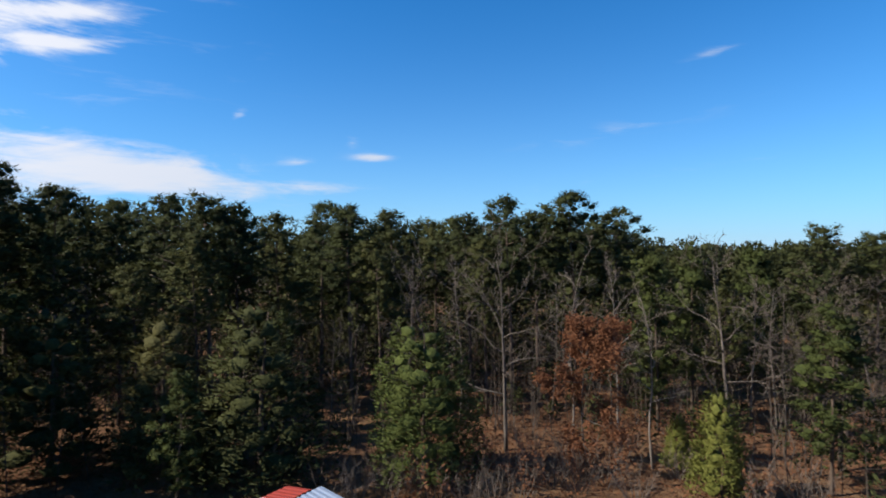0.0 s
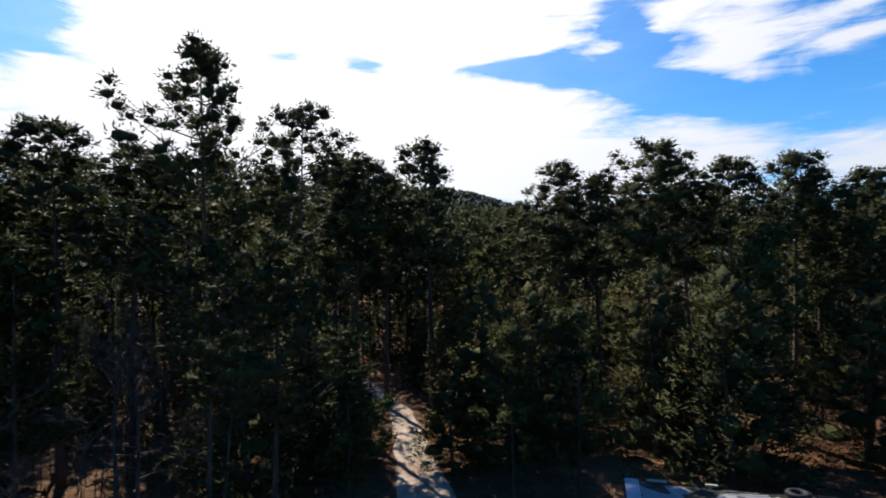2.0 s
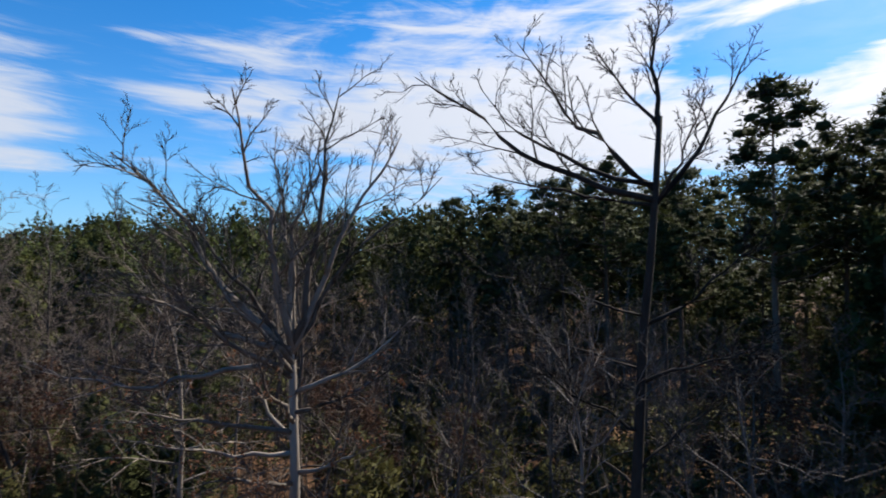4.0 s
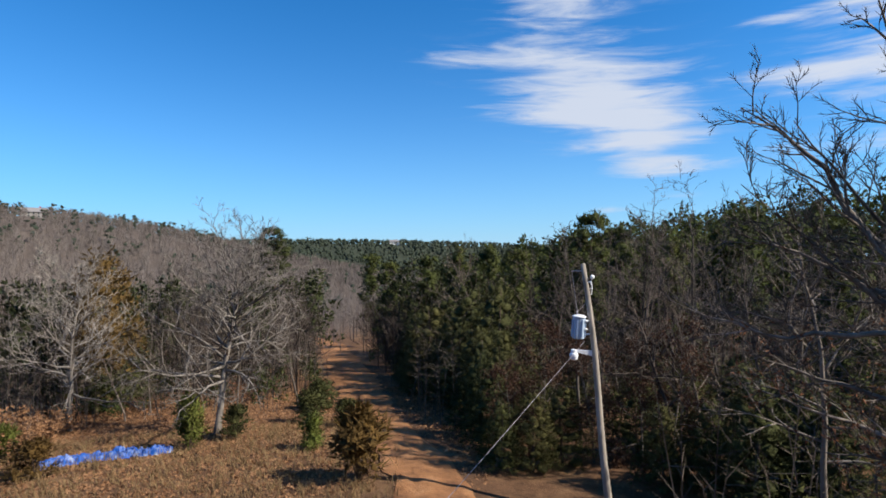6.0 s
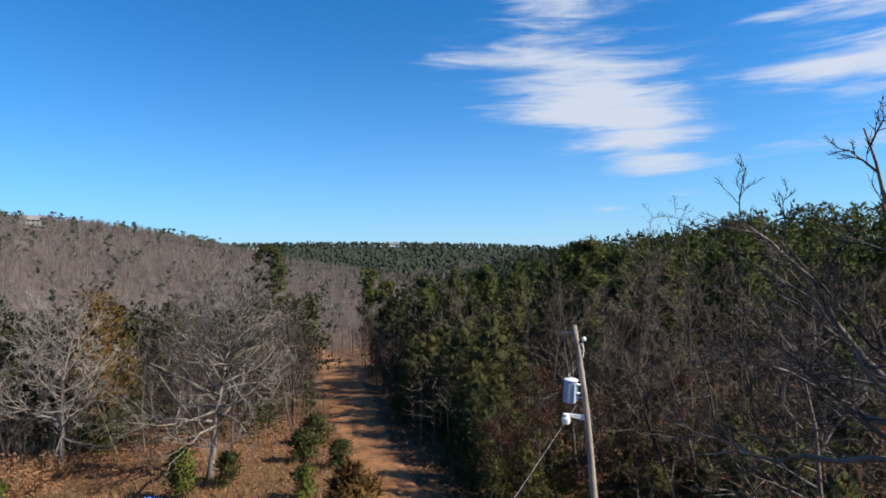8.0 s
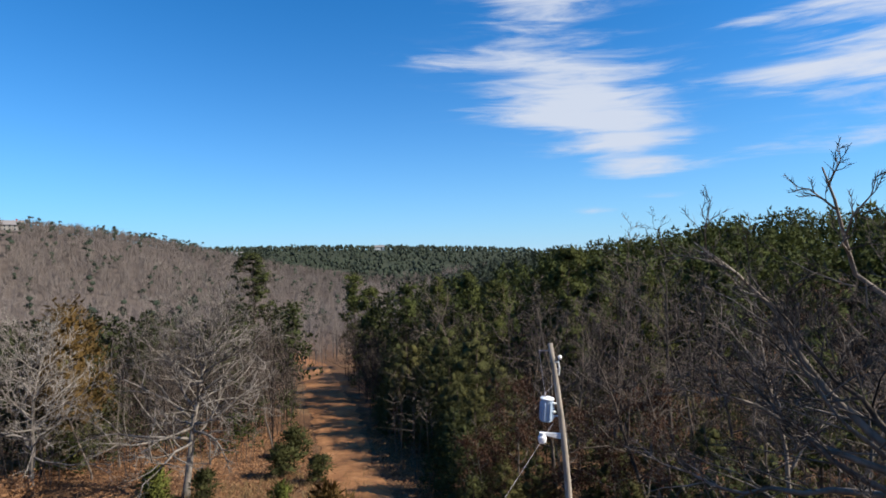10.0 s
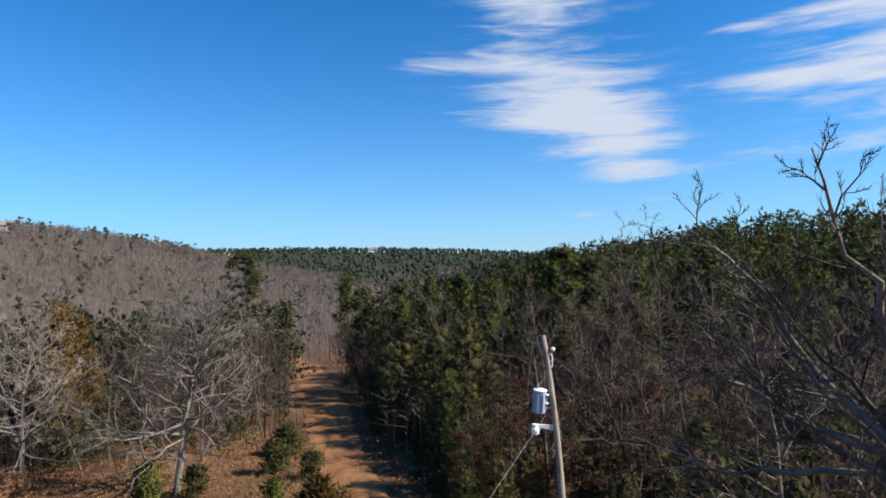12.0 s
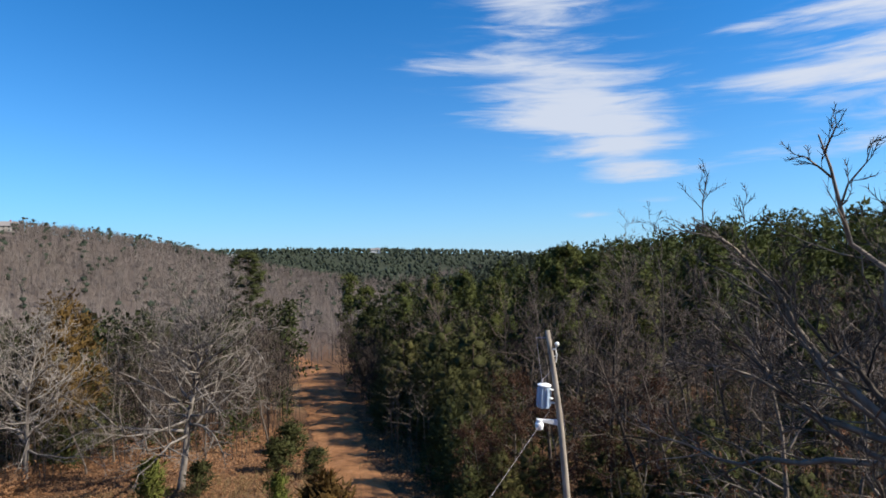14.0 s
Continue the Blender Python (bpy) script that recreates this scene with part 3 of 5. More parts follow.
def cedar_tree(name, h, spread, clumps, blades, size, label, sprays=None, group="", start=0.05, blunt=0.8):
    """A dense cedar: cone of upright sprays round a hidden stem, with an uneven skirt."""
    tree = thing(name, label, "tree", group)
    trunk, crown = Geo(), Geo()
    pts = crooked(Vector((0, 0, -0.3)), Vector((0, 0, 1)), h * 0.97, 6, 0.02, 0.05)
    trunk.tube(pts, [h * 0.014 * (1 - 0.14 * i) for i in range(7)], 6)
    lobes = [(rng.uniform(0, 6.28), rng.uniform(0.1, 0.8), rng.uniform(0.7, 1.25)) for _ in range(14)]
    lop = rng.uniform(0, 6.28)
    for i in range(26):
        u = start + (0.93 - start) * (i + rng.random()) / 26
        w = lop + 2.4 * i
        r = spread * (1 - u) ** blunt
        out = Vector((math.cos(w), math.sin(w), 0.5))
        crown.lump(Vector((math.cos(w) * r * 0.5, math.sin(w) * r * 0.5, max(0.25, u * h))), 0.06 + r * 0.2, 0.12 + h * 0.03, out.normalized(), 0.35)
    for i in range(clumps):
        u = start + (1 - start) * (1 - math.sqrt(rng.random()) * 0.999) ** 0.85
        w = rng.uniform(0, 6.28)
        reach = spread * (1 - u) ** blunt + 0.08
        for a, b, s in lobes:
            near = math.exp(-((math.sin((w - a) / 2)) / 0.28) ** 2 - ((u - b) / 0.14) ** 2)
            reach *= 1 + (s - 1) * near
        q = reach * (0.45 + 0.62 * rng.random() ** 0.7)
        p = Vector((math.cos(w) * q, math.sin(w) * q, u * h + rng.gauss(0, 0.02 * h)))
        if p.z < 0.05:
            p.z = 0.1
        out = Vector((math.cos(w) * 0.7, math.sin(w) * 0.7, 0.7))
        for _ in range(blades):
            b = p + Vector((rng.gauss(0, 0.5), rng.gauss(0, 0.5), rng.gauss(0, 0.5))) * size
            e = (out + Vector((rng.gauss(0, 0.6), rng.gauss(0, 0.6), rng.gauss(0, 0.5)))).normalized()
            face = (out * 1.3 + (b - p) / size * 0.45 + Vector((rng.gauss(0, 0.2), rng.gauss(0, 0.2), rng.gauss(0, 0.2)))).normalized()
            crown.blade(b, b + e * size * rng.uniform(0.6, 1.15), size * rng.choice((0.2, 0.28, 0.42)), face)
    part("trunk", trunk, PINE_BARK, tree, smooth=True)
    part("crown", crown, sprays or CEDAR, tree, kind="stuff")
    return tree


def thicket(name, h, spread, stems, label, leaves=0, mat=None, group=""):
    """A leafless shrub: many thin stems from the ground."""
    bush = thing(name, label, "shrub", group)
    stem, twigs = Geo(), Geo()
    for _ in range(stems):
        w, o = rng.uniform(0, 6.28), rng.uniform(0, 0.35) * spread
        p = Vector((math.cos(w) * o, math.sin(w) * o, -0.15))
        q = crooked(p, Vector((math.cos(w) * 0.45, math.sin(w) * 0.45, 1)), h * rng.uniform(0.55, 1.1), 4, 0.16, 0.05)
        stem.tube(q, [0.02, 0.016, 0.012, 0.008, 0.003], 3)
        for _ in range(16):
            s, d = along(q, rng.uniform(0.3, 1))
            twigs.hair(s, s + splay(d, rng.uniform(0.4, 0.9), rng.uniform(0, 6.28)) * h * rng.uniform(0.12, 0.3), 0.009)
    part("stem", stem, TWIG, bush)
    part("crown", twigs, TWIG, bush, kind="stuff")
    if leaves:
        g = Geo()
        for _ in range(leaves):
            p = twigs.v[rng.randrange(len(twigs.v))]
            e = Vector((rng.uniform(-1, 1), rng.uniform(-1, 1), rng.uniform(-0.7, 0.7))).normalized()
            g.blade(p, p + e * 0.16, 0.09)
        part("foliage", g, mat or DEAD, bush, kind="stuff")
    return bush


def evergreen_bush(name, h, spread, tufts, label, sprays, group=""):
    """A low uneven evergreen: leaning tufts of sprays at odd heights round a few stems."""
    bush = thing(name, label, "shrub", group)
    stem, crown = Geo(), Geo()
    lop = rng.uniform(0, 6.28)
    for i in range(tufts):
        w = lop + 2.4 * i + rng.uniform(-0.5, 0.5)
        u = rng.random() ** 0.8
        q = spread * (1.0 - 0.45 * u) * rng.uniform(0.15, 1.0) * (1 + 0.35 * math.cos(w - lop))
        c = Vector((math.cos(w) * q, math.sin(w) * q, h * (0.12 + 0.78 * u)))
        stem.tube([Vector((0, 0, -0.1)), c * 0.5, c], [0.025, 0.015, 0.006], 3)
        out = Vector((math.cos(w), math.sin(w), 0.3 + u)).normalized()
        pad(crown, c, h * rng.uniform(0.12, 0.2), 46, h * 0.13, h * 0.035, out, 1.1, 0.4)
    for _ in range(5):
        w = rng.uniform(0, 6.28)
        c = Vector((math.cos(w) * spread * 0.25, math.sin(w) * spread * 0.25, h * rng.uniform(0.75, 0.95)))
        pad(crown, c, h * 0.09, 30, h * 0.14, h * 0.03, Vector((0, 0, 1)), 1.5, 0.35)
    part("stem", stem, PINE_BARK, bush)
    part("crown", crown, sprays, bush, kind="stuff")
    return bush


class Kind:
    """One sort of tree, built once in a few forms; plant() sets one in the ground at a wanted height."""

    def __init__(self, forms):
        self.forms = forms
        self.used = [False] * len(forms)
        self.next = 0

    def plant(self, x, y, h, form=None, wide=1.0):
        i = self.next % len(self.forms) if form is None else form
        self.next += 1
        ob, nominal = self.forms[i]
        s = h / nominal
        m = Matrix.LocRotScale((x, y, land(x, y)), Euler((rng.gauss(0, 0.015), rng.gauss(0, 0.015), rng.uniform(0, 6.28))), (s * wide, s * wide, s))
        if self.used[i]:
            c = copy_thing(ob, Matrix())
            c.matrix_basis = m
            return c
        self.used[i] = True
        ob.matrix_basis = m
        return ob

    def clear(self):
        for (ob, _), used in zip(self.forms, self.used):
            if not used:
                for o in (*ob.children_recursive, ob):
                    bpy.data.objects.remove(o)


PINE_LABEL = "tall pine with a ragged dark green crown above a bare trunk"
BARE_LABEL = "leafless grey hardwood tree with fine twigs in the woods"
CEDAR_LABEL = "dense dark green cedar with foliage down to the ground"
WOODS = "pines of the woods"
HARD = "hardwoods of the woods"
pines = Kind([(pine_tree("pine_tree", 16, 2.15 + 0.15 * i, 0.50 + 0.06 * (i % 3), 22 + i, 4, 42, PINE_LABEL, group=WOODS, cone=0.12), 15.6) for i in range(6)])
tall_pines = Kind([(pine_tree("pine_tree", 18, 4.7 - 0.8 * i, 0.44, 36 - 5 * i, 6, 38, "towering pine with open limbs and rounded tufts of needles", group=WOODS, cone=0.4, gaps=0.35), 18.3) for i in range(2)])
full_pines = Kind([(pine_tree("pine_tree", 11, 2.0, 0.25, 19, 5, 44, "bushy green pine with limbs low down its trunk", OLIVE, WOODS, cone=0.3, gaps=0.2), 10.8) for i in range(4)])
bares = Kind([(bare_tree("bare_tree", 12, 3.4, 10 + i, [(6, 0.5, 0.75), (5, 0.5, 0.75), (3, 0.6, 0.7)], BARE_LABEL, 0.3, r=0.12, group=HARD), 12) for i in range(4)])
pale_bares = Kind([(bare_tree("bare_tree", 12, 3.4, 12 + i, [(6, 0.5, 0.75), (5, 0.5, 0.75), (3, 0.6, 0.7)], "leafless hardwood with brown-grey sunlit limbs in the woods", 0.3, r=0.12, group=HARD, skin=MID_BARK), 12) for i in range(3)])
slim_bares = Kind([(bare_tree("bare_tree", 12, 2.2, 11, [(6, 0.5, 0.7), (6, 0.55, 0.7)], "slender leafless tree with a pale trunk in the woods", 0.38, r=0.08, group=HARD), 12) for i in range(4)])
leafy = Kind([(bare_tree("oak_tree", 8, 2.1, 13, [(6, 0.5, 0.8), (6, 0.5, 0.8)], "young oak still holding russet dead leaves", 0.12, r=0.07, leaves=6500), 8)])
withered = Kind([(bare_tree("oak_tree", 8, 2.1, 13, [(6, 0.5, 0.8), (6, 0.5, 0.8)], "young oak holding withered dark brown leaves", 0.12, r=0.07, leaves=1900, leaf=BROWN, group="oaks with dead leaves"), 8) for i in range(2)])
cedars = Kind([(cedar_tree("cedar_tree", 7, 1.75, 520, 9, 0.22, CEDAR_LABEL, group="cedars of the woods", blunt=0.5), 7) for i in range(4)])
young = Kind([(cedar_tree("young_pine", 4, 1.05, 420, 9, 0.19, "young pine with bright yellow-green needles", YELLOW, "young pines", blunt=0.6), 4) for i in range(2)])
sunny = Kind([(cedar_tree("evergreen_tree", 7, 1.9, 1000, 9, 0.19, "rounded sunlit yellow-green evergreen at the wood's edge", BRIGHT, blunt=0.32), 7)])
rusty = Kind([(cedar_tree("cedar_tree", 5, 1.3, 480, 9, 0.20, "cedar with rusty orange-green winter foliage", RUST, "rusty cedars", start=0.3 if i == 0 else 0.05, blunt=0.55), 5) for i in range(2)])
BUSHES = "evergreen shrubs of the clearing"
green_bushes = Kind([(evergreen_bush("evergreen_shrub", 2, 0.85, 26, "low ragged dark green cedar shrub on the leaves", CEDAR, BUSHES), 2) for i in range(2)])
yellow_bushes = Kind([(evergreen_bush("evergreen_shrub", 2, 0.7, 24, "small ragged yellow-green pine shrub on the leaves", YELLOW, BUSHES), 2) for i in range(2)])
rusty_bushes = Kind([(evergreen_bush("evergreen_shrub", 2, 0.8, 28, "ragged rusty orange-green cedar shrub beside the road", RUST, BUSHES), 2) for i in range(2)])
tan_brush = Kind([(thicket("leafy_shrub", 1.6, 2.6, 26, "heap of felled brush with dry tan leaves", 1500, LITTER, "brush heaps beside the clearing"), 1.6) for i in range(2)])
brush = Kind([(thicket("bare_shrub", 2.2, 1.4, 18, "leafless grey-brown shrub among dry leaves", group="shrubs of the woods"), 2.2) for i in range(2)]
             + [(thicket("leafy_shrub", 2.0, 1.5, 14, "scrubby shrub with dry brown leaves", 200, group="shrubs of the woods"), 2.0)])

# ---- the woods: single trees first, then the rest by the acre ----
TAKEN = []


def set_tree(kind, bearing, d, top=None, h=None, form=None, wide=1.0):
    """Plants a tree by bearing and distance; top is its height over the yard."""
    p = on(bearing, d)
    TAKEN.append((p.x, p.y, 1.6))
    return kind.plant(p.x, p.y, h if h else top - p.z, form, wide)


for bearing, slope, d in ((38.5, .126, 40), (35, .119, 42), (30.5, .10, 46), (27, .113, 40), (23, .117, 36), (20.3, .10, 37), (16.6, .085, 42), (12.6, .105, 40),
                          (9.5, .10, 36), (4.9, .093, 40), (1, .07, 44), (-2.7, .08, 40), (-7.0, .113, 36), (-9.6, .085, 38), (-13.6, .117, 37), (-17.5, .088, 39),
                          (-34.5, .045, 45), (-38, .03, 48),
                          (73.7, .214, 30), (81.6, .178, 30), (78.5, .15, 34), (61, .166, 34), (57, .144, 34), (51.2, .19, 33), (48.6, .155, 35), (44.7, .153, 36),
                          (40.4, .152, 38), (64.5, .10, 38), (84.0, .19, 31), (112.5, .17, 31), (117.6, .262, 27),
                          (107, .212, 28), (102, .185, 30), (125, .13, 33), (131.8, .153, 34), (136, .13, 38), (142.6, .12, 40), (147.5, .10, 45)):
    set_tree(pines, bearing, d, 9.7 + slope * d, wide=1.2)
set_tree(tall_pines, 95.5, 27, 9.7 + .378 * 27, form=0)
set_tree(tall_pines, 87.4, 28, 9.7 + .30 * 28, form=1)
for bearing, slope, d in ((-21, .02, 33), (-24, .03, 36), (-29, .02, 40), (193.4, .055, 43), (190, .03, 47), (43, .05, 30), (68, .04, 33), (110, .06, 26), (185, .0, 40), (181, .02, 48)):
    set_tree(full_pines, bearing, d, 9.4 + slope * d)
# the edge of the yard ahead of the first look
set_tree(sunny, 2.4, 24.5, h=7.0, form=0, wide=1.35)
set_tree(leafy, -14.0, 26.5, h=8.0, form=0, wide=0.9)
set_tree(young, -26.4, 24.5, h=4.4, form=0)
set_tree(young, -22.6, 27, h=2.6, form=1)
set_tree(full_pines, -34.8, 27, h=7.6, form=1, wide=1.2)
set_tree(bares, -27.5, 29, h=10.5, form=0)
set_tree(bares, -6.2, 28, h=10.5, form=1)
set_tree(slim_bares, 4.4, 30, h=11)
set_tree(slim_bares, -17.5, 30, h=10)
set_tree(slim_bares, -20.5, 27, h=9)
set_tree(slim_bares, -1.5, 31, h=10.5)
for bearing, d in ((9, 23), (6, 22.5), (1.5, 22), (-2, 22), (-5, 21.5), (-8, 23), (4, 24), (-11, 24), (-30, 23), (-35, 22), (13, 25), (-4, 25), (-9, 26.5), (-13, 23.5), (-16, 24.5), (-19, 23), (-23, 26), (0, 26.5), (7, 26), (11, 22.5), (-28, 26), (-33, 25), (-6.5, 24), (-18, 27.5), (-12, 28)):
    set_tree(brush, bearing, d, h=rng.uniform(1.6, 2.6))
# beyond the yard on the road's side
for bearing, d, h in ((246.2, 30.5, 1.5), (244.9, 33, 1.7), (243.3, 35, 1.5), (247.5, 34, 1.8)):
    set_tree(tan_brush, bearing, d, h=h, wide=1.1)
set_tree(rusty, 239.7, 41.5, top=8.8, form=0, wide=1.0)
set_tree(cedars, 240.3, 42.6, top=7.0, form=1, wide=1.3)
set_tree(cedars, 238.0, 43, top=6.0, form=2, wide=1.3)
set_tree(rusty_bushes, 216.2, 20.3, h=2.5, wide=1.1)
set_tree(slim_bares, 222.4, 39.3, top=6.0, form=0, wide=1.25)
set_tree(pines, 224.6, 77, top=12.4, form=1, wide=1.2)
set_tree(green_bushes, 220.3, 37, h=1.8, wide=1.4)
set_tree(green_bushes, 217.8, 30.5, h=1.4, wide=1.3)
set_tree(yellow_bushes, 232.2, 27.5, h=2.2, wide=1.0)
set_tree(yellow_bushes, 220.8, 25.5, h=1.5, wide=1.1)
set_tree(green_bushes, 221.3, 32.5, h=1.7, wide=1.4)
set_tree(green_bushes, 228.2, 29.0, h=1.6, wide=1.0)
set_tree(rusty_bushes, 243.8, 25.5, h=1.4, wide=1.3)
set_tree(yellow_bushes, 246, 30, h=1.5, wide=1.2)
for bearing, d, h in ((211.8, 62, 8), (210.5, 50, 7.5), (209, 44, 7), (207.5, 40, 6.5), (206.3, 36, 6.2), (204.5, 33, 6), (203.2, 31, 5.2), (201.5, 29.5, 5.0), (207.5, 46, 8.5),
                      (205, 40, 8.5), (202, 36, 8), (199.5, 33, 6.5), (213, 78, 9), (200, 27, 3.8), (176, 22, 4.5), (172, 20, 4.0), (180, 24, 4.5), (184, 25, 3.6), (188.5, 24, 3.5), (178.5, 19.5, 4.6), (182.3, 20.5, 3.9),
                      (174.8, 20.5, 4.4), (186, 20.5, 3.0), (203.8, 27, 4.5), (202.6, 24, 4.0), (201.6, 21.4, 3.2), (198.4, 21.5, 3.4), (195.5, 22.5, 3.2),
                      (45.5, 25.5, 9.5), (52, 27.5, 8.5), (18.5, 25.5, 9.0), (27, 28, 8.5), (35.5, 31, 8.0), (72, 24.5, 5.0), (69, 28, 8.0), (63, 29, 8.0),
                      (92, 24, 7.5), (86, 27, 8.0)):
    set_tree(cedars, bearing, d, h=h * rng.uniform(0.85, 1.05), wide=rng.uniform(1.15, 1.6))
for bearing, d, top in ((213.3, 66, 8), (209.5, 58, 8.5), (206, 52, 9), (203, 55, 9.5), (200, 48, 9.0), (215, 95, 9)):
    set_tree(full_pines, bearing, d, top)
for bearing, d, top in ((206, 47.5, 8.6), (203, 46, 8.5), (196, 34, 8.0), (191.5, 30, 8.2), (199, 44, 8.8), (210, 58, 8), (187, 28, 7.5), (184, 21.7, 9.0), (183, 22, 7), (178, 27, 8.5), (174, 26, 8)):
    set_tree(pale_bares, bearing, d, top)
for bearing, d, h in ((197.5, 25, 6.5), (192.5, 23, 6.0), (188, 22.5, 5.6), (185, 22, 6.5), (200.3, 22.5, 4.8)):
    set_tree(withered, bearing, d, h=h, wide=0.85)


def clear_of(x, y, gap):
    d = math.hypot(x, y)
    b = math.degrees(math.atan2(-x, y)) % 360
    if d < 11:
        return False
    for line, room in ((ROAD_LINE, 3.6), (PATH_LINE, 2.4)):
        for i in range(len(line) - 1):
            a, c = Vector(line[i]), Vector(line[i + 1])
            u = max(0, min(1, (Vector((x, y)) - a).dot(c - a) / (c - a).length_squared))
            if (a.lerp(c, u) - Vector((x, y))).length < room:
                return False
    if 150 < b < 181 and d < 15 or 181 <= b < 212 and d < 22:
        return False
    if (b < 73 or b > 318) and d < (25.5 if b > 318 or b < 14 else 28.5 if 30 < b < 58 else 23 if b < 58 else 20.5):
        return False
    if 77 < b < 82 and d < 26:
        return False
    if 211 <= b < 252 and d < 37:
        return False
    if 252 <= b <= 318 and d < 30:
        return False
    return all((x - p) ** 2 + (y - q) ** 2 > max(gap, s) ** 2 for p, q, s in TAKEN)


def skyline(b):
    """How steeply the woods' top stands over the drone's height, by bearing."""
    table = ((-40, .02), (-25, .02), (-19, .05), (-12, .08), (5, .075), (15, .075), (25, .10), (40, .12), (60, .13), (64, .105), (69, .105), (75, .15), (85, .19), (100, .19), (118, .17), (130, .13),
             (142, .11), (150, .09), (165, .09), (175, .085), (185, .06), (195, .03), (203, .0), (212, -.03), (225, -.05), (250, -.05), (300, .0), (320, .02))
    b = b if b < 321 else b - 360
    for (b0, s0), (b1, s1) in zip(table, table[1:]):
        if b0 <= b <= b1:
            return s0 + (s1 - s0) * (b - b0) / (b1 - b0)
    return 0.0


def sow(tries, near, far, gap, kinds, seen_only=True):
    """Scatters trees over a ring. kinds(b, d) gives (kind, low, high): heights as shares of the skyline, or metres."""
    for _ in range(tries):
        d = math.sqrt(rng.uniform(near ** 2, far ** 2))
        b = rng.uniform(-42, 250) if seen_only else rng.uniform(250, 318)
        p = at(b, d)
        if not clear_of(p.x, p.y, gap):
            continue
        kind, lo, hi, metres = kinds(b % 360, d)
        z = land(p.x, p.y)
        top = 9.6 + d * skyline(b % 360)
        h = rng.uniform(lo, hi) if metres else (top - z) * rng.uniform(lo, hi)
        kind.plant(p.x, p.y, max(h, 1.2), wide=rng.uniform(0.9, 1.15))
        TAKEN.append((p.x, p.y, 1.0))


def inner(b, d):
    q = rng.random()
    if b > 318 or b < 12:
        return (slim_bares, 0.6, 0.95, False) if q < 0.55 else (bares, 0.6, 0.9, False) if q < 0.75 else (pines, 0.7, 0.95, False) if q < 0.9 else (brush, 1.5, 2.5, True)
    if 100 < b < 128 and d < 27:
        return (bares, 0.45, 0.7, False) if q < 0.4 else (slim_bares, 0.45, 0.7, False) if q < 0.65 else (withered, 4, 7, True) if q < 0.72 else (pines, 0.5, 0.7, False) if q < 0.82 else (cedars, 2.5, 5, True) if q < 0.88 else (brush, 1.5, 3, True)
    if b < 128:
        return (pines, 0.55, 0.88, False) if q < 0.36 else (full_pines, 0.45, 0.75, False) if q < 0.58 else (cedars, 4, 8, True) if q < 0.8 else (slim_bares, 0.5, 0.75, False)
    if b < 160:
        return (bares, 0.5, 0.75, False) if q < 0.36 else (slim_bares, 0.5, 0.8, False) if q < 0.6 else (pines, 0.6, 0.9, False) if q < 0.7 and d > 28 else (withered, 4, 7, True) if q < 0.85 else (brush, 1.5, 3, True)
    if b > 198 and b < 214 and d < 44:
        return (cedars, 4, 6.5, True) if q < 0.88 else (full_pines, 0.6, 0.85, False)
    if b < 210:
        return (pale_bares, 0.65, 1.0, False) if q < 0.42 else (bares, 0.65, 1.0, False) if q < 0.6 else (slim_bares, 0.6, 0.95, False) if q < 0.77 else (full_pines, 0.6, 0.9, False) if q < 0.82 else (withered, 5, 8, True) if q < 0.87 else (cedars, 3, 6, True)
    return (pale_bares, 0.6, 0.9, False) if q < 0.45 else (slim_bares, 0.6, 0.9, False) if q < 0.65 else (cedars, 4, 7, True) if q < 0.8 else (brush, 1.5, 2.5, True)


sow(1900, 11.5, 41, 2.35, inner)
for k in (pines, tall_pines, full_pines, bares, pale_bares, slim_bares, leafy, withered, cedars, young, sunny, rusty, green_bushes, yellow_bushes, rusty_bushes, tan_brush, brush):
    k.clear()


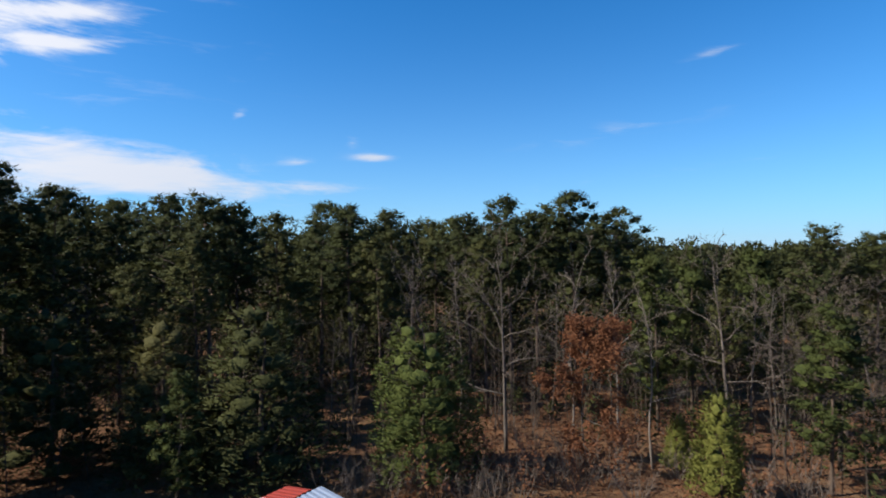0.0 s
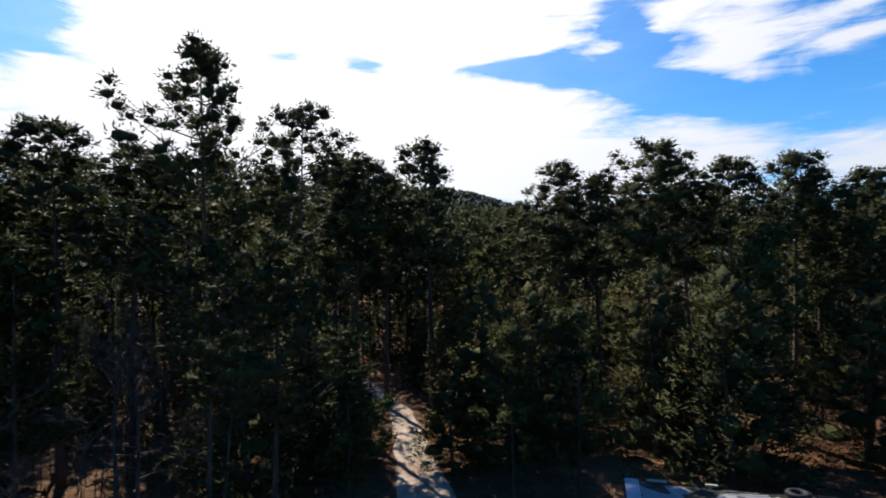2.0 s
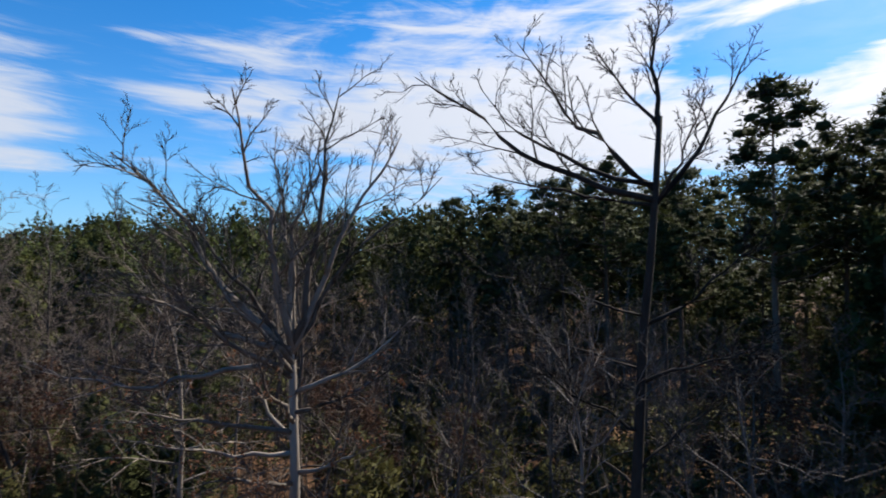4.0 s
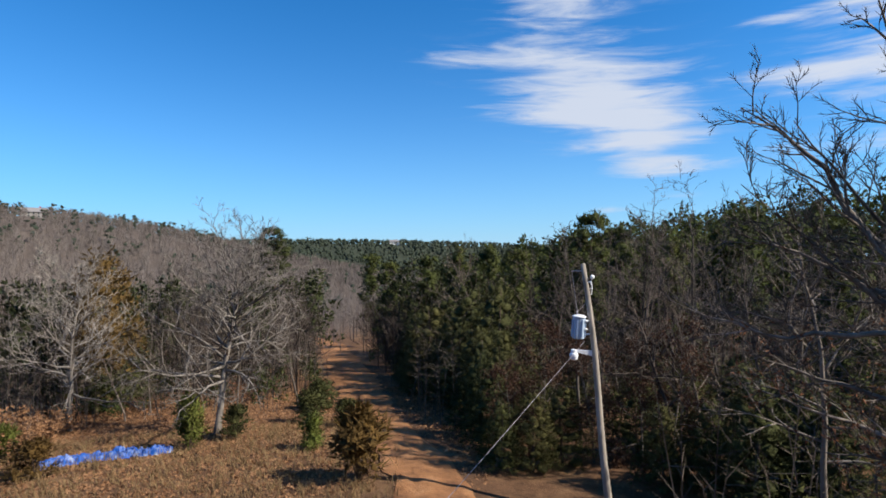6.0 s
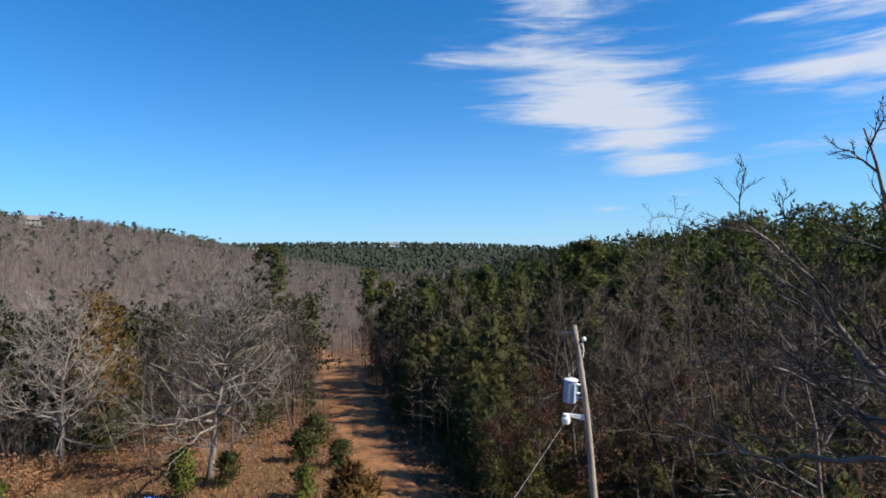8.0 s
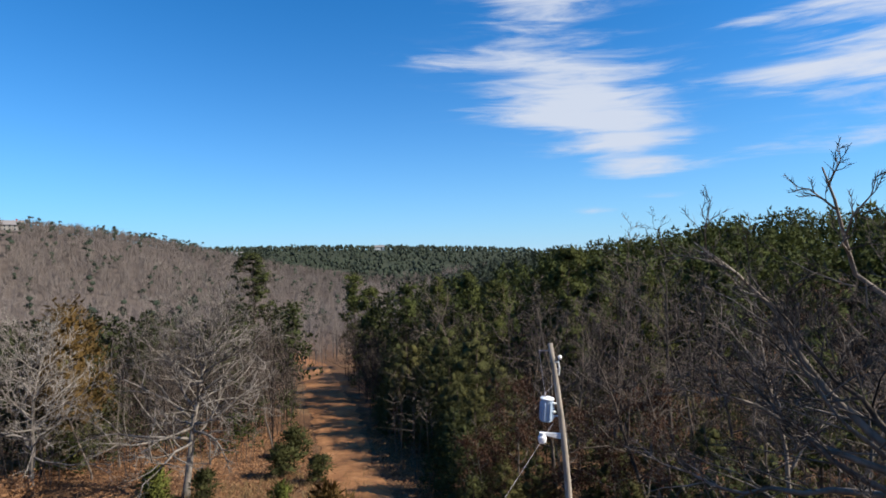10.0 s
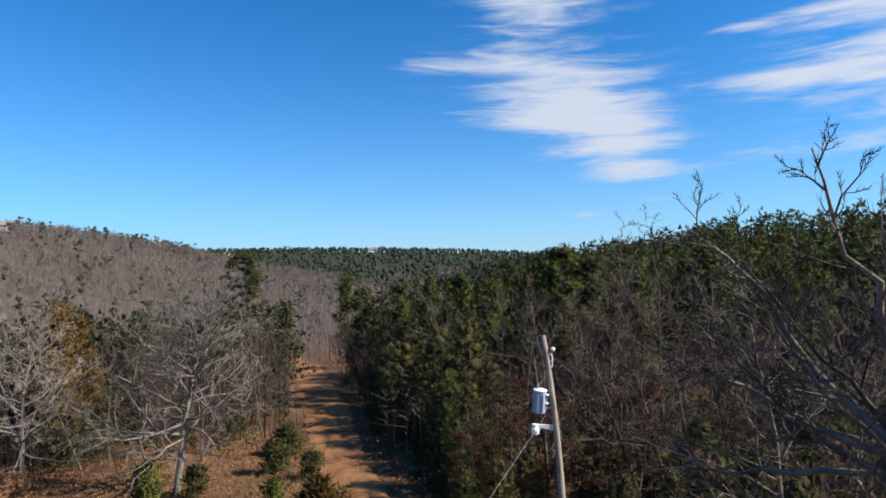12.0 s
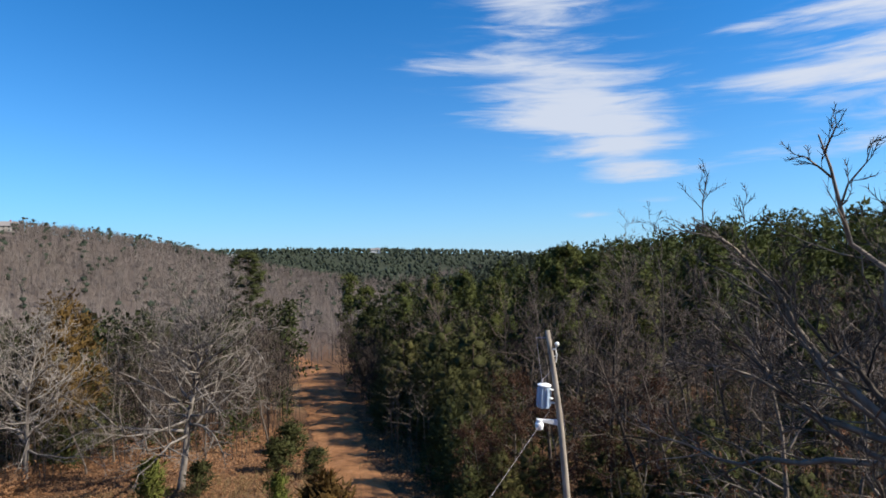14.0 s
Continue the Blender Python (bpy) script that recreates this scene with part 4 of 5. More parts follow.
# ---- two great bare trees beside the drone and the oak of the clearing ----
def great_tree(bearing, d, h, r, stems, label, spec, leaves=0, skin=None):
    """A hardwood with given limbs: each (start height, lateral, depth, end height, radius share, bow); lateral runs to the viewer's left;
    a bow over 1 rises before it spreads, one under 1 spreads before it rises."""
    base = on(bearing, d)
    tree = thing("bare_tree", label, "tree", m=Matrix.Translation(base))
    away = at(bearing, 1)
    left = Vector((-away.y, away.x, 0))
    trunk, twigs = Geo(), Geo()
    pts = crooked(Vector((0, 0, -0.4)), Vector((0, 0, 1)), h + 0.4, 8, 0.032, 0.12)
    trunk.tube(pts, [r * (1.3 if i == 0 else 1 - 0.075 * i) for i in range(9)], 8)
    part("trunk", trunk, skin or GREY_BARK, tree, smooth=True)
    for z0, side, deep, z1, share, bow in stems:
        limb = Geo()
        p = along(pts, min(0.98, (z0 + 0.4) / (h + 0.4)))[0]
        e = left * side + away * deep + Vector((0, 0, z1 - base.z))
        n = 9
        drift, q = Vector((0, 0, 0)), []
        size = (e - p).length
        for i in range(n + 1):
            t = i / n
            f = t ** bow
            drift += Vector((rng.gauss(0, 1), rng.gauss(0, 1), rng.gauss(0, 0.8))) * size * 0.02
            q.append(Vector((p.x + (e.x - p.x) * f, p.y + (e.y - p.y) * f, p.z + (e.z - p.z) * t)) + drift * math.sin(math.pi * (0.12 + 0.8 * t)) * (1 if i else 0))
        rr = r * share * 1.12
        limb.tube(q, [rr * (1 - 0.098 * i) for i in range(n + 1)], 6)
        fork(limb, twigs, q, rr * 0.64, 0, spec, size * 0.72, 0.0075)
        part("limb", limb, skin or GREY_BARK, tree, smooth=True)
    part("crown", twigs, skin or TWIG, tree, kind="stuff")
    if leaves:
        g = Geo()
        for _ in range(leaves):
            p = twigs.v[rng.randrange(len(twigs.v))]
            if p.z > 6.8:
                continue
            e = Vector((rng.uniform(-1, 1), rng.uniform(-1, 1), rng.uniform(-1, 0.5))).normalized()
            g.blade(p, p + e * 0.12, 0.05)
        part("foliage", g, DEAD, tree, "brown leaves on the lower twigs", kind="stuff")
    return tree


rng.seed(11)
FINE = [(10, 0.5, 0.62), (7, 0.5, 0.65), (9, 0.45, 0.65)]
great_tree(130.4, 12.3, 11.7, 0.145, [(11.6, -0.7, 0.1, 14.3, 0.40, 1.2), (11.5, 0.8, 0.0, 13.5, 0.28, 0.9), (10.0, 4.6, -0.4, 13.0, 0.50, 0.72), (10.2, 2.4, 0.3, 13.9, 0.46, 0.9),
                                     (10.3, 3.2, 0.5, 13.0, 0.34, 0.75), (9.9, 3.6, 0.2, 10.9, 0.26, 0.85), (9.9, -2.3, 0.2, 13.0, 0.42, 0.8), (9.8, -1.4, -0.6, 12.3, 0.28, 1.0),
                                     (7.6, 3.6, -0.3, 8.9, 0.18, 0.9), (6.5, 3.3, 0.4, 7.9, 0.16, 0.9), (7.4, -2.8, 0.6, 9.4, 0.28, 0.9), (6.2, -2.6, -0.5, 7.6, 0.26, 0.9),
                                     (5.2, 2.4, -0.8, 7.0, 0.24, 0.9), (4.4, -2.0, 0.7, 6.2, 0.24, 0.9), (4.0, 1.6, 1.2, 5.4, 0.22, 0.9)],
           "tall leafless hardwood with great crooked limbs over the scrub", FINE, skin=BACKLIT_BARK)
great_tree(163.2, 11.9, 7.2, 0.17, [(6.9, 1.0, -1.8, 11.7, 0.46, 1.4), (7.0, -1.0, 0.2, 12.6, 0.48, 1.3), (6.8, -2.2, 0.4, 11.6, 0.42, 1.25), (6.6, -3.1, -0.3, 10.7, 0.36, 1.15), (6.6, 3.1, -0.5, 10.7, 0.46, 1.0),
                                    (7.0, 0.05, 0.6, 11.1, 0.36, 1.3), (7.1, -0.4, -0.7, 11.2, 0.36, 1.3), (6.7, 2.3, -0.9, 10.4, 0.34, 0.95), (6.4, 2.2, -0.8, 9.9, 0.32, 0.9), (6.3, 3.0, -1.2, 9.4, 0.32, 0.9),
                                    (6.9, 2.85, -1.3, 8.35, 0.36, 0.72), (6.6, 3.9, -1.2, 7.2, 0.32, 0.8), (6.0, -2.5, 0.2, 7.7, 0.32, 0.85), (5.6, -2.3, -0.9, 7.0, 0.28, 0.85), (5.2, 3.0, -0.7, 6.4, 0.28, 0.85),
                                    (5.0, 1.6, 1.2, 7.0, 0.28, 0.9), (4.4, -1.8, -0.9, 5.4, 0.26, 0.85), (4.2, 2.1, -1.0, 4.9, 0.26, 0.85), (3.6, 0.8, -1.8, 4.9, 0.25, 0.9), (3.4, -1.2, -1.4, 4.2, 0.25, 0.9),
                                    (5.4, 0.4, -2.0, 7.4, 0.3, 0.9), (4.8, 3.4, 0.3, 5.6, 0.28, 0.8)],
           "leafless many-stemmed hardwood with a few brown leaves low down", FINE, 2600, SUNLIT_BARK)
rng.seed(5)
clearing_oak = bare_tree("oak_tree", 10.2, 3.9, 36, [(8, 0.5, 0.75), (6, 0.5, 0.75), (6, 0.5, 0.7)], "leafless oak with pale wide-spread limbs standing in the clearing",
                         0.3, r=0.19, lean=0.02, fan=0.85, skin=PALE_BARK)
clearing_oak.matrix_basis = Matrix.Translation(on(229.8, 30.4))
side_oak = bare_tree("oak_tree", 8.8, 3.5, 26, [(8, 0.5, 0.75), (6, 0.5, 0.75), (6, 0.5, 0.7)], "leafless oak with a pale mottled trunk at the clearing's edge",
                     0.28, r=0.14, lean=0.02, fan=0.8, skin=PALE_BARK)
side_oak.matrix_basis = Matrix.Translation(on(241.6, 35.7))


# ---- far woods: thousands of trees on the hills, too far to tell apart ----
HOUSES = ((212.9, 1120), (226.8, 1000), (244.4, 575))


def far_woods(name, count, pick, label, mat, shape):
    g = Geo()
    k = 0
    while k < count:
        b, d = pick()
        k += 1
        if any(abs(b - hb) < 0.55 and -90 < d - hd < 14 for hb, hd in HOUSES):
            continue
        p = at(b, d)
        z = land(p.x, p.y)
        shape(g, Vector((p.x, p.y, z)), d)
    tagged(part(name, g, mat), label, "woods", kind="stuff")


def far_pine(g, p, d):
    """A pine seen from afar: rounded tufts gathered into a domed crown on a thin trunk."""
    h, w = rng.uniform(7, 14), rng.uniform(1.8, 2.7)
    if d < 200:
        b = math.degrees(math.atan2(-p.x, p.y)) % 360
        h = max(5.0, (9.6 + min(d, 130) * skyline(b) * (1 if d < 85 else 0.94) - p.z) * rng.uniform(0.74, 1.0))
    tufts, blades, big = (24, 17, 0.42) if d < 95 else (9, 12, 0.75) if d < 200 else (3, 6, 1.2) if d < 600 else (1, 7, 1.8)
    up = Vector((0, 0, 1))
    g.twig(p, p + up * h * 0.9, 0.1)
    g.n.extend((up,) * 4)
    low = rng.uniform(0.3, 0.5) if d < 200 else 0.3
    turn = rng.uniform(0, 6.28)
    for k in range(tufts):
        u = (k + rng.uniform(0.2, 0.8)) / tufts
        turn += 2.4 + rng.uniform(-0.5, 0.5)
        out = Vector((math.cos(turn), math.sin(turn), 0))
        reach = w * math.sqrt(max(0.05, 1 - u ** 2.2)) * rng.uniform(0.2, 0.9)
        size = w * (0.30 if tufts > 9 else 0.45 if tufts > 5 else 0.62 if tufts > 1 else 1.25 if d < 1250 else 2.4) * rng.uniform(0.8, 1.2)
        c = p + out * reach + up * (h * (low + (1 - low) * u) - 0.6 * size)
        pad(g, c, size, blades, big, big * 0.62, (out + up * (1.6 * u - 0.3)).normalized(), 0.85 if tufts > 1 else 1.3, 0 if tufts > 3 else 0.8)


def far_bare(g, p, d):
    """A leafless tree seen from afar: twigs fanning into a rounded head."""
    h = rng.uniform(7, 11) if d < 200 else rng.uniform(8, 12)
    g.twig(p, p + Vector((0, 0, h * 0.8)), 0.1 if d > 90 else 0.055)
    thick = 0.022 if d < 90 else 0.04 if d < 200 else 0.085 if d < 400 else 0.14
    wide = h * rng.uniform(0.24, 0.36)
    for _ in range(95 if d < 90 else 40 if d < 200 else 26):
        s = p + Vector((0, 0, h * rng.uniform(0.08, 0.7)))
        a, u = rng.uniform(0, 6.28), rng.random()
        q = wide * math.sqrt(max(0.0, 1 - u * u)) * rng.uniform(0.6, 1.05)
        e = p + Vector((math.cos(a) * q, math.sin(a) * q, h * (0.25 + 0.75 * u)))
        s = s.lerp(e, rng.uniform(0.0, 0.5))
        g.hair(s, e, thick)


def undergrowth(g, p, d):
    """Evergreen saplings and vines under the trees."""
    h, w = rng.uniform(1.2, 4.5), rng.uniform(0.7, 1.5)
    for _ in range(3):
        u, a = rng.uniform(0.1, 0.8), rng.uniform(0, 6.28)
        out = Vector((math.cos(a), math.sin(a), 0.6))
        c = p + Vector((out.x, out.y, 0)) * w * (1.1 - u) * rng.uniform(0.1, 0.6) + Vector((0, 0, h * u))
        pad(g, c, w * rng.uniform(0.35, 0.55), 24, 0.28, 0.12, out.normalized(), 0.85, 0)


def tall_undergrowth(g, p, d):
    """Young evergreens filling the space under the pines farther in."""
    h, w = rng.uniform(3, 7.5), rng.uniform(1.2, 2.3)
    for k in range(6):
        u, a = 0.1 + 0.15 * k, rng.uniform(0, 6.28)
        out = Vector((math.cos(a), math.sin(a), 0.5))
        c = p + Vector((out.x, out.y, 0)) * w * (1.1 - u) * rng.uniform(0.1, 0.7) + Vector((0, 0, h * u))
        pad(g, c, w * rng.uniform(0.3, 0.45), 22, 0.45, 0.2, out.normalized(), 0.9, 0)


def saplings(g, p, d):
    """Leafless saplings and dead stems."""
    for _ in range(3):
        b = p + Vector((rng.gauss(0, 0.8), rng.gauss(0, 0.8), -0.1))
        h = rng.uniform(2, 6.5)
        e = b + Vector((rng.gauss(0, 0.5), rng.gauss(0, 0.5), h))
        g.twig(b, e, 0.028)
        for _ in range(16):
            s = b.lerp(e, rng.uniform(0.25, 1))
            g.hair(s, s + Vector((rng.gauss(0, 0.55), rng.gauss(0, 0.55), rng.uniform(0.1, 0.9))), 0.012)


def ring(b0, b1, d0, d1):
    return lambda: (rng.uniform(b0, b1), math.sqrt(rng.uniform(d0 ** 2, d1 ** 2)))


def woods_floor(b0, b1, d0, d1):
    """Places under the trees, off the tracks and out of the yard."""
    def pick():
        while True:
            b, d = rng.uniform(b0, b1), math.sqrt(rng.uniform(d0 ** 2, d1 ** 2))
            p = at(b, d)
            if clear_of(p.x, p.y, 0.4):
                return b, d
    return pick


far_woods("pine_woods", 480, woods_floor(-42, 160, 41, 88), "tall pines standing behind the wood's edge", PINE, far_pine)
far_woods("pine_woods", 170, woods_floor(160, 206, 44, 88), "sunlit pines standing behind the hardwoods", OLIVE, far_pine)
far_woods("pine_woods", 60, woods_floor(206, 250, 44, 88), "scattered pines beyond the clearing", PINE, far_pine)
far_woods("bare_woods", 480, woods_floor(160, 250, 41, 88), "leafless trees beyond the wood's edge", TWIG, far_bare)
far_woods("bare_woods", 2200, ring(203, 252, 85, 420), "grey leafless woods filling the valley", HAZY_TWIG, far_bare)
far_woods("bare_woods", 900, ring(196, 224, 400, 720), "grey leafless woods at the foot of the far ridge", HAZY_TWIG, far_bare)
far_woods("bare_woods", 3300, ring(216, 256, 330, 660), "grey leafless woods on the far hillside", HAZY_TWIG, far_bare)
far_woods("pine_woods", 300, ring(203, 252, 85, 620), "scattered pines among the leafless valley woods", HAZY_PINE, far_pine)
far_woods("pine_woods", 220, ring(226, 252, 530, 640), "small dark pines along the crest of the leafless hill", HAZY_PINE, far_pine)
far_woods("pine_woods", 4800, ring(178, 250, 700, 1200), "dark pine woods along the far ridge", HAZY_PINE, far_pine)
far_woods("pine_woods", 330, ring(194, 207, 85, 330), "pine woods dropping towards the valley", HAZY_PINE, far_pine)
far_woods("bare_woods", 300, ring(193, 206, 85, 400), "leafless woods dropping towards the valley", HAZY_TWIG, far_bare)
far_woods("pine_woods", 700, ring(150, 195, 85, 260), "pine woods rising behind the hardwoods", PINE, far_pine)
far_woods("pine_woods", 700, ring(-44, 30, 180, 420), "pine woods reaching to the skyline", PINE, far_pine)
far_woods("pine_woods", 800, ring(-42, 150, 85, 180), "dense pine woods closing the view round the yard", PINE, far_pine)
far_woods("pine_woods", 1800, ring(54, 80, 1300, 1700), "wooded slope of the distant hill", HAZY_PINE, far_pine)
far_woods("pine_woods", 160, woods_floor(62, 158, 36, 58), "close-set pines along the sandy track and beyond", PINE, far_pine)
far_woods("undergrowth", 700, woods_floor(8, 160, 40, 80), "young evergreens filling the woods behind the first trees", CEDAR, tall_undergrowth)
far_woods("pine_woods", 80, woods_floor(-42, 16, 42, 80), "pines crowding the far side of the woods", PINE, far_pine)
far_woods("undergrowth", 220, woods_floor(-42, 14, 40, 85), "young evergreens in the shade of the far pines", CEDAR, tall_undergrowth)
far_woods("undergrowth", 900, woods_floor(10, 158, 15, 70), "dark evergreen undergrowth beneath the pines", CEDAR, undergrowth)
# added among the brown twigs: dark foliage that stands in for deep shade
far_woods("undergrowth", 260, woods_floor(112, 160, 13, 30), "dark evergreen undergrowth added to deepen shade in the scrub", CEDAR, undergrowth)
far_woods("undergrowth", 240, woods_floor(213, 250, 38, 75), "evergreen undergrowth beyond the clearing", OLIVE, undergrowth)
far_woods("undergrowth", 480, woods_floor(150, 212, 15, 55), "evergreen undergrowth beneath the hardwoods", CEDAR, undergrowth)
far_woods("undergrowth", 420, woods_floor(-42, 12, 26, 60), "evergreen undergrowth at the yard's far edge", CEDAR, undergrowth)
far_woods("saplings", 800, woods_floor(-42, 110, 25.5, 55), "thin leafless saplings crowding the woods", TWIG, saplings)
far_woods("saplings", 600, woods_floor(110, 215, 12, 50), "thin leafless saplings in the scrub", TWIG, saplings)
far_woods("saplings", 350, woods_floor(215, 250, 37, 70), "thin leafless saplings beyond the clearing", TWIG, saplings)

# ---- things: pole, sheds, tarpaulin ----
TIMBER = bark("weathered_pole_wood", (0.10, 0.085, 0.07), (0.36, 0.31, 0.26), 6.0)
STEEL = painted("pale_blue_enamel", (0.34, 0.43, 0.55), 0.35, 0.1, (0.25, 0.22, 0.2), 0.3)
WHITE = painted("white_enamel", (0.75, 0.76, 0.78), 0.4, 0.0, (0.4, 0.36, 0.3), 0.3)
PORCELAIN = painted("glazed_porcelain", (0.78, 0.77, 0.74), 0.2, 0.0, (0.5, 0.5, 0.5), 0.1)
CABLE = painted("grey_cable", (0.30, 0.27, 0.28), 0.5, 0.2)
RUBBER = painted("black_rubber", (0.018, 0.018, 0.019), 0.75, 0.0, (0.08, 0.07, 0.06), 0.5)
RED = painted("red_sheet_metal", (0.27, 0.04, 0.028), 0.45, 0.1, (0.16, 0.05, 0.03), 0.6)
ZINC = painted("galvanised_sheet", (0.42, 0.48, 0.56), 0.4, 0.5, (0.35, 0.36, 0.38), 0.4)
PLANK = painted("grey_plank", (0.34, 0.31, 0.27), 0.85, 0.0, (0.12, 0.1, 0.08), 0.6)
BLUE = painted("blue_tarpaulin", (0.005, 0.055, 0.26), 0.4, 0.0, (0.42, 0.48, 0.55), 0.95, 3.4)
BOARD = painted("grey_board_wall", (0.22, 0.21, 0.20), 0.8)


def camo_fill(n):
    """Woodland camouflage sheet: pale grey-green with dark brown and slate blotches."""
    pos = n.add("ShaderNodeNewGeometry").outputs["Position"]
    a, b, c = n.noise(pos, 0.8, 2.0, 0.45, 0.8), n.noise(pos, 1.1, 2.0, 0.45, 0.8), n.noise(pos, 16.0, 4.0)
    colour = n.mix(n.smooth(a, 0.47, 0.485), (0.235, 0.235, 0.25), (0.030, 0.028, 0.019))
    colour = n.mix(n.smooth(b, 0.56, 0.575), colour, (0.052, 0.055, 0.068))
    colour = n.mix(n.math("MULTIPLY", n.smooth(c, 0.5, 0.8), 0.3), colour, (0.30, 0.30, 0.30))
    return principled(n, colour, 0.55, bump=n.noise(pos, 5.0, 3.0), depth=0.03, specular=0.15)


CAMO = material("camouflage_sheet", camo_fill)


def ring_shape(g, c, axis, radius, thick, n=28, m=8):
    """A torus about c."""
    a = axis.orthogonal().normalized()
    b = axis.cross(a)
    k = len(g.v)
    for i in range(n):
        w = 2 * math.pi * i / n
        d = a * math.cos(w) + b * math.sin(w)
        for j in range(m):
            q = 2 * math.pi * j / m
            g.v.append(c + d * (radius + thick * math.cos(q)) + axis * thick * 1.15 * math.sin(q))
    for i in range(n):
        for j in range(m):
            g.f.append((k + i * m + j, k + ((i + 1) % n) * m + j, k + ((i + 1) % n) * m + (j + 1) % m, k + i * m + (j + 1) % m))


def turned(g, p, q, profile, sides=20):
    """A body of revolution from p to q; profile: (share of the way, radius)."""
    g.tube([p.lerp(q, t) for t, _ in profile], [r for _, r in profile], sides)


def utility_pole():
    foot, top = Vector((3.36, -17.9, land(3.36, -17.9) - 0.5)), Vector((4.33, -18.42, 7.86))
    pole = thing("utility_pole", "leaning weathered wooden pole with a transformer and lamp", "utility pole", m=Matrix.Translation(foot))
    up = (top - foot)
    length = up.length
    axis = up / length
    view = Vector((0.24, -0.97, 0)).normalized()
    left = Vector((0.97, 0.24, 0)).normalized()
    g = Geo()
    pts = [axis * length * i / 12 + left * 0.05 * math.sin(i * 0.55) for i in range(13)]
    g.tube(pts, [0.125 - 0.045 * i / 12 for i in range(13)], 14)
    part("post", g, TIMBER, pole, smooth=True)

    def spot(z):
        return axis * ((z - foot.z) / axis.z) + left * 0.03

    # transformer: tank, flat lid, fins, bushings, bracket
    c = spot(5.8) + left * 0.34 - view * 0.12
    tip = (Vector((0, 0, 1)) - left * 0.07).normalized()
    g = Geo()
    turned(g, c - tip * 0.36, c + tip * 0.34, [(0, 0.0), (0, 0.17), (0.03, 0.195), (0.5, 0.2), (0.95, 0.2), (1.0, 0.2)], 16)
    tank = part("transformer_tank", g, STEEL, pole, "pale blue-grey steel tank", smooth=False)
    g = Geo()
    turned(g, c + tip * 0.34, c + tip * 0.42, [(0, 0.225), (0.35, 0.225), (0.55, 0.2), (0.9, 0.1), (1, 0.02)], 16)
    part("lid", g, WHITE, tank, "white flat lid")
    for i in range(8):
        w = i * math.pi / 4
        g = Geo()
        d = Vector((math.cos(w), math.sin(w), 0))
        s = Vector((-d.y, d.x, 0)) * 0.012
        for a in (-1, 1):
            g.v.extend((c + d * 0.195 + s * a + tip * -0.31, c + d * 0.235 + s * a + tip * -0.29, c + d * 0.235 + s * a + tip * 0.25, c + d * 0.195 + s * a + tip * 0.27))
        g.f.extend(((0, 1, 2, 3), (7, 6, 5, 4), (1, 5, 6, 2), (0, 4, 5, 1), (2, 6, 7, 3)))
        part("cooling_fin", g, STEEL, tank)
    g = Geo()
    p0 = c + tip * 0.38 + left * 0.06
    turned(g, p0, p0 + Vector((0.01, 0, 0.16)), [(0, 0.04)] + [(0.15 + 0.25 * i + o, r) for i in range(3) for o, r in ((0, 0.028), (0.08, 0.045), (0.15, 0.028))] + [(1, 0.015)], 12)
    part("bushing", g, CABLE, tank, "grey insulator on the lid")
    for z in (-0.22, 0.18):
        g = Geo()
        a, b = c + tip * z, spot(5.8 + z)
        g.tube([a, b], [0.032, 0.032], 4)
        part("bracket", g, STEEL, tank)
    for z in (0.22, -0.05):
        g = Geo()
        p1 = c - left * 0.18 - view * 0.06 + tip * z
        turned(g, p1, p1 - left * 0.12, [(0, 0.035), (0.4, 0.045), (0.7, 0.03), (1, 0.018)], 10)
        part("terminal", g, PORCELAIN, tank)
    # cut-out near the top: a round insulator over a cranked bracket
    q = spot(7.22) - left * 0.2
    g = Geo()
    ball = q + Vector((0, 0, 0.20)) - left * 0.05
    turned(g, ball - Vector((0, 0, 0.075)), ball + Vector((0, 0, 0.075)), [(0, 0.02), (0.15, 0.055), (0.5, 0.078), (0.85, 0.055), (1, 0.02)], 14)
    part("insulator", g, PORCELAIN, pole, "white porcelain insulator")
    for points in ([spot(7.26), q + Vector((0, 0, 0.04)), ball], [q + Vector((0, 0, 0.04)), q + Vector((0, 0, -0.17)) - left * 0.04], [spot(7.02), q + Vector((0, 0, -0.17)) - left * 0.04, q + Vector((0, 0, -0.38)) - left * 0.0]):
        g = Geo()
        g.tube(points, [0.026] * len(points), 6)
        part("cutout_bracket", g, PORCELAIN, pole)
    g = Geo()
    a = spot(7.62)
    g.tube([a + left * 0.05, a + left * 0.38], [0.02, 0.02], 5)
    part("crossbar", g, CABLE, pole)
    # lead wires
    for a, b, sag in ((q + Vector((0, 0, -0.2)), p0 + Vector((0, 0, 0.16)), 0.15), (a + left * 0.36, p0 + Vector((0.01, 0, 0.16)), 0.05), (spot(7.0) - left * 0.1, spot(4.6) - left * 0.22, 0.06)):
        g = Geo()
        g.tube([a.lerp(b, i / 8) - Vector((0, 0, 1)) * sag * math.sin(math.pi * i / 8) for i in range(9)], [0.009] * 9, 4)
        part("lead_wire", g, CABLE, pole)
    # yard lamp under the end of a tapered arm
    a = spot(4.98)
    e = a + left * 0.66 - view * 0.1 + Vector((0, 0, 0.06))
    g = Geo()
    deep = (e - a).cross(Vector((0, 0, 1))).normalized() * 0.05
